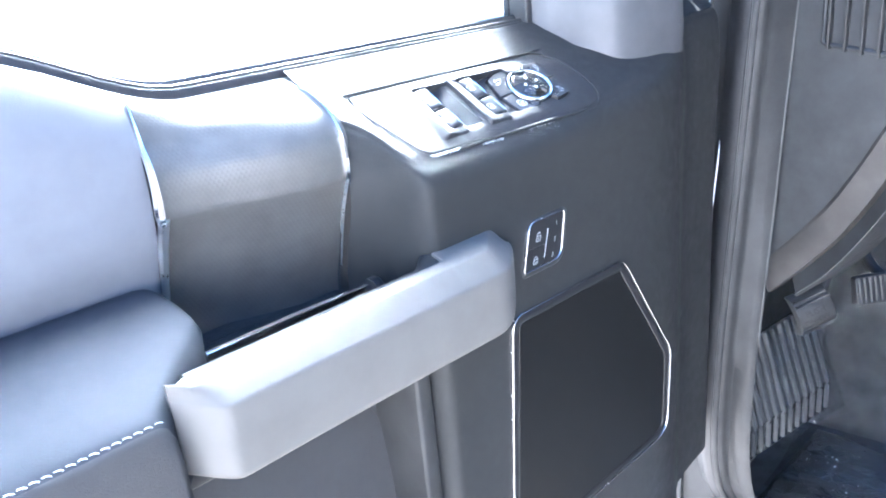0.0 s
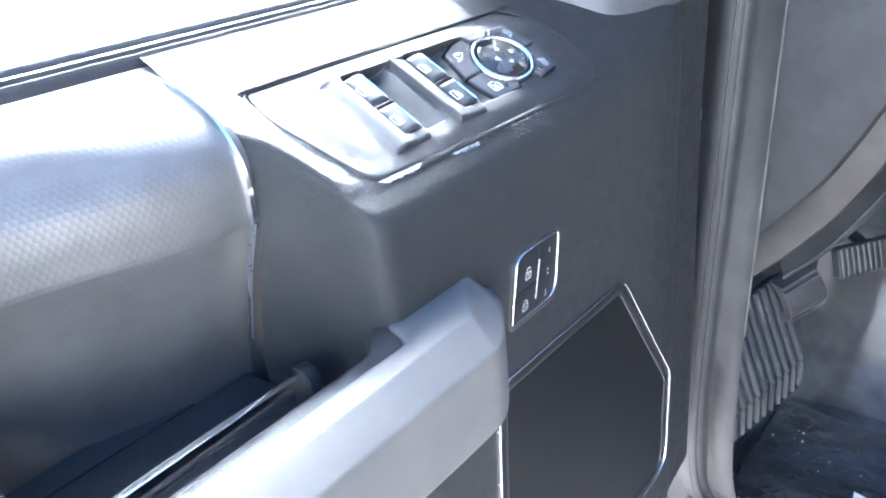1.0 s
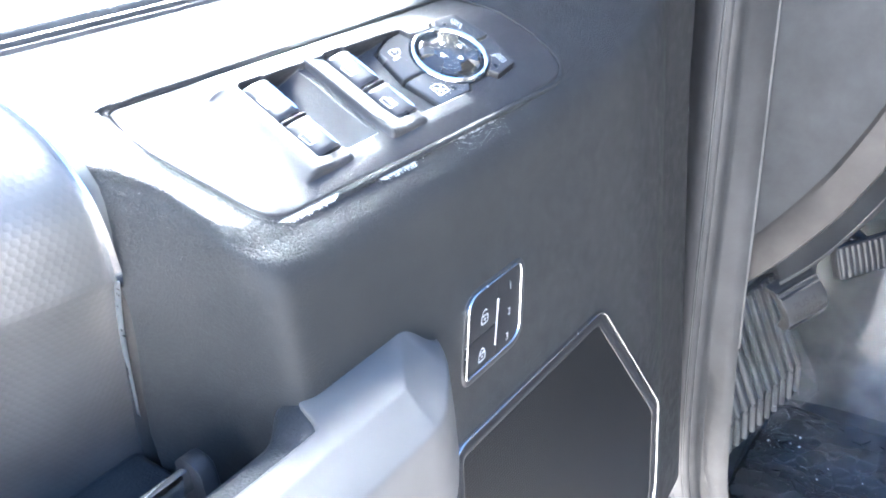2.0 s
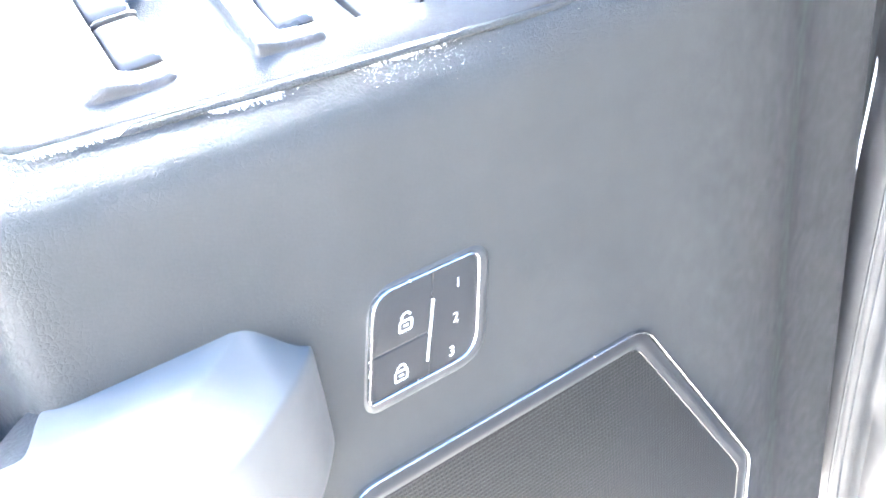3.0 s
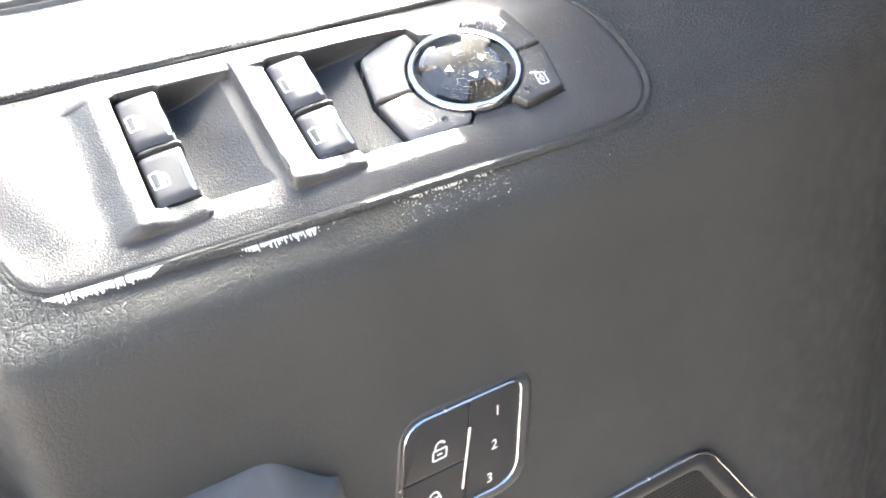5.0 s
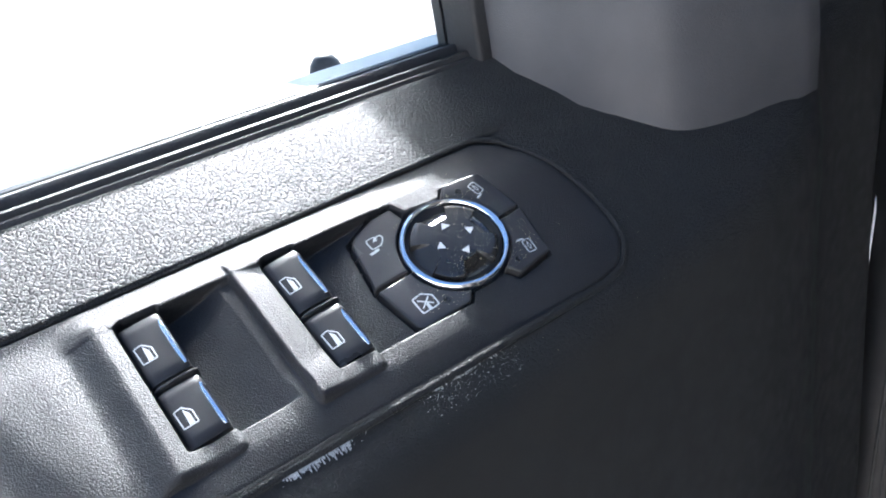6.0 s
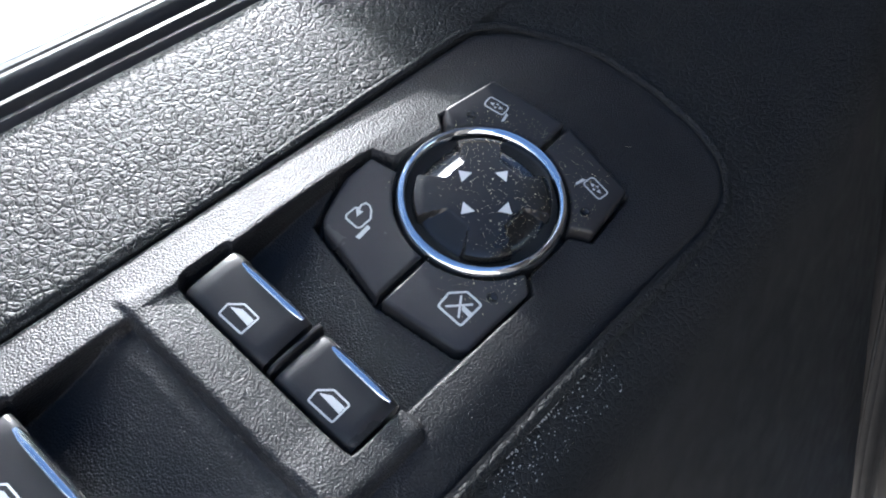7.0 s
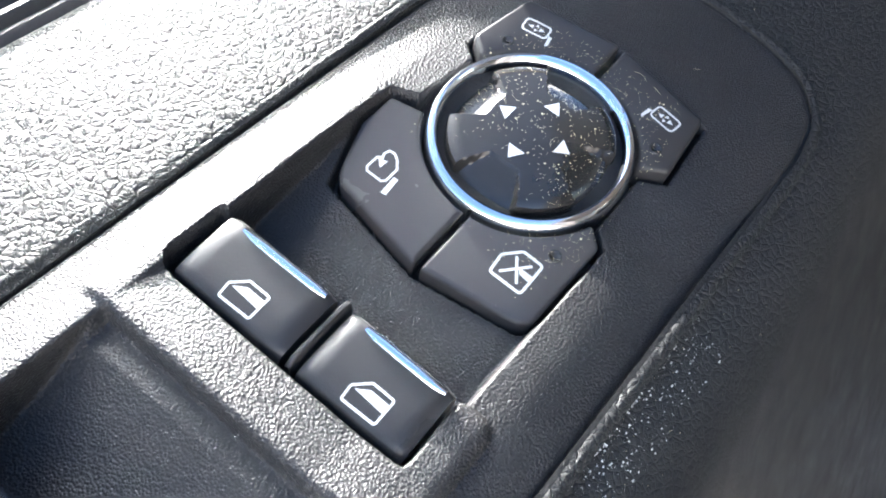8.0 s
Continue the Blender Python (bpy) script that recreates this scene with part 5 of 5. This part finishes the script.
put("pedal_arm", mesh_from("pedal_arm", v, f), M_DASH, brake, "black steel arm")

# main brake pedal edge with ribbed rubber
bp = thing("brake_pedal", "ribbed black rubber brake pedal", "pedal")
R0, RX, RN = Vector((0.752, -0.028, 0.868)), Vector((0.82, -0.57, 0.0)).normalized(), Vector((-0.55, -0.78, 0.30)).normalized()
RZ = RN.cross(RX).normalized()
RZ = RZ if RZ.z > 0 else -RZ


def tread(a, b, h):
    return R0 + RX * a + RZ * b + RN * (h - 2.0 * b * b)


o = round_poly([(0.0, -0.024), (0.150, -0.024), (0.150, 0.024), (0.0, 0.024)], 0.007, 4)
part("pad_block", solid(o, tread, -0.012, 0.002, 0.002), M_RUBBER, bp, "", 40)
for k in range(15):
    v, f = tube([tread(0.006 + 0.0098 * k, b, 0.0022) for b in (-0.021, -0.01, 0.0, 0.01, 0.021)], 0.0022, 6)
    put("tread_rib", mesh_from("tread_rib", v, f), M_PEDAL, bp)
v, f = tube([tread(0.075, 0.0, -0.012), tread(0.075, 0.03, -0.06), tread(0.075, 0.14, -0.10), tread(0.075, 0.34, -0.12)], 0.009, 8)
put("pedal_arm", mesh_from("pedal_arm", v, f), M_DASH, bp, "black steel arm")

# crinkled film and paper on the floor
rows = []
for i in range(41):
    rows.append([(0.66 + 0.34 * i / 40, 0.10 - 0.42 * j / 40, 0.404 + 0.007 * (noise.noise(Vector((i * 0.14, j * 0.14, 0.3))) + 0.5 * noise.noise(Vector((i * 0.4, j * 0.4, 2.0))) + 1)) for j in range(41)])
v, f = slab(rows, (0, 0, -0.002))
cover_film = thing("protective_film", "crinkled clear protective film draped over the floor", "film")
put("floor_sheet", mesh_from("floor_sheet", v, f), M_FILM, cover_film)
rows = []
for i in range(61):
    y = 0.10 - 0.60 * i / 60
    row = []
    for j in range(41):
        t = j / 40
        a, b, c, d = (1 - t) ** 3, 3 * t * (1 - t) ** 2, 3 * t * t * (1 - t), t ** 3
        x, z = 1.025 * a + 0.985 * b + 0.90 * c + 0.74 * d, 0.82 * a + 0.52 * b + 0.445 * c + 0.424 * d
        q = i * 0.10 + t * 1.6
        fold = 0.016 * noise.noise(Vector((q * 1.2, t * 2.2, 3.0))) + 0.008 * abs(noise.noise(Vector((q * 3.0, t * 3.5, 8.0)))) + 0.004 * noise.noise(Vector((i * 0.5, j * 0.35, 5.0)))
        row.append((x - fold * (1 - t), y, z + fold * t))
    rows.append(row)
v, f = slab(rows, (0, 0, -0.0006))
put("draped_sheet", mesh_from("draped_sheet", v, f), M_CLEAR, cover_film, "folds of clear film in front of the firewall")
rows = []
for i in range(9):
    rows.append([(0.60 + 0.16 * i / 8 - 0.10 * j / 8, -0.115 - 0.42 * j / 8 + 0.02 * i / 8, 0.452 + 0.004 * noise.noise(Vector((i * 0.5, j * 0.5, 5)))) for j in range(9)])
v, f = slab(rows, (0, 0, -0.048))
tagged(put("paper_mat", mesh_from("paper_mat", v, f), M_PAPER, None, "", 40), "white paper floor mat on the footwell carpet", "paper mat")

# pale crumbs and grit scattered on the film
random.seed(21)
bm = bmesh.new()
for k in range(210):
    x, y = 0.67 + 0.32 * random.random(), random.uniform(-0.31, 0.09)
    if noise.noise(Vector((x * 14, y * 14, 7.0))) < 0.0:
        continue
    r = 0.0005 + 0.0020 * random.random() ** 5
    ring = [bm.verts.new((x + r * random.uniform(0.6, 1.5) * math.cos(q), y + r * math.sin(q), 0.4115)) for q in (0.2, 1.3, 2.5, 3.8, 5.1)]
    tip = bm.verts.new((x, y, 0.4115 + 1.2 * r))
    for j in range(5):
        bm.faces.new((ring[j], ring[(j + 1) % 5], tip))
    bm.faces.new(list(reversed(ring)))
crumbs = part("crumbs", bm, M_PAPER, None)
tagged(crumbs, "pale crumbs and grit scattered on the floor film", "crumbs", kind="stuff")

# ---- plain cab shell: the truck stands at an angle to the open door ----
AHEAD, INWARD, HINGE = Vector((0.57, 0.82, 0)).normalized(), Vector((0.82, -0.57, 0)).normalized(), Vector((0.49, 0.06, 0))


def cab(a, b, z):
    """A place in the cab: a ahead of the hinge, b inwards from the door opening."""
    return HINGE + AHEAD * a + INWARD * b + Vector((0, 0, z))


def cab_sheet(name, rows, depth, material, label, category):
    v, f = slab([[cab(*p) for p in r] for r in rows], depth)
    return tagged(put(name, mesh_from(name, v, f), material, None, "", 40), label, category, kind="structure")


cab_sheet("ceiling", [[(a, b, 1.93 - 0.05 * (abs(b - 0.9) / 0.9) ** 4) for b in (0.04, 0.2, 0.5, 0.9, 1.3, 1.6, 1.78)] for a in (-2.3, -1.7, -1.0, -0.5, -0.2)], (0, 0, 0.05), M_CAB, "plain taupe roof lining of the cab", "ceiling")
cab_sheet("wall_side", [[(a, 0.0, z) for z in (0.45, 1.1, 1.5, 1.92)] for a in (-2.3, -1.7, -1.12)], INWARD * 0.06, M_CAB, "plain side wall behind the door opening", "wall")
cab_sheet("wall_rear", [[(-2.3, b, z) for z in (0.40, 1.1, 1.92)] for b in (0.0, 0.9, 1.8)], AHEAD * -0.05, M_CAB, "plain rear wall of the cab", "wall")
cab_sheet("wall_far", [[(a, 1.8, z) for z in (0.40, 0.9, 1.3)] for a in (-2.3, -1.0, 0.3)], INWARD * 0.05, M_CAB, "plain far side wall of the cab", "wall")
# unseen pale wall, added so that sunlight bounces back onto the door
v, f = slab([[(Vector((-0.87, -0.50, 0)) * 7.5 + Vector((-0.50, 0.87, 0)) * q) + Vector((0, 0, z)) for z in (0.0, 1.5, 3.6)] for q in (-8, -4, 0, 4, 8)], (-0.18, -0.08, 0))
tagged(put("bounce_wall", mesh_from("bounce_wall", v, f), M_BOUNCE, None, "", 40), "unseen pale wall added to bounce sunlight onto the door", "wall", kind="structure")
cab_sheet("cab_floor", [[(a, b, 0.36) for b in (0.0, 0.9, 1.8)] for a in (-2.3, -1.3, -0.55)], (0, 0, -0.08), M_CARPET, "black carpeted floor of the cab", "floor")
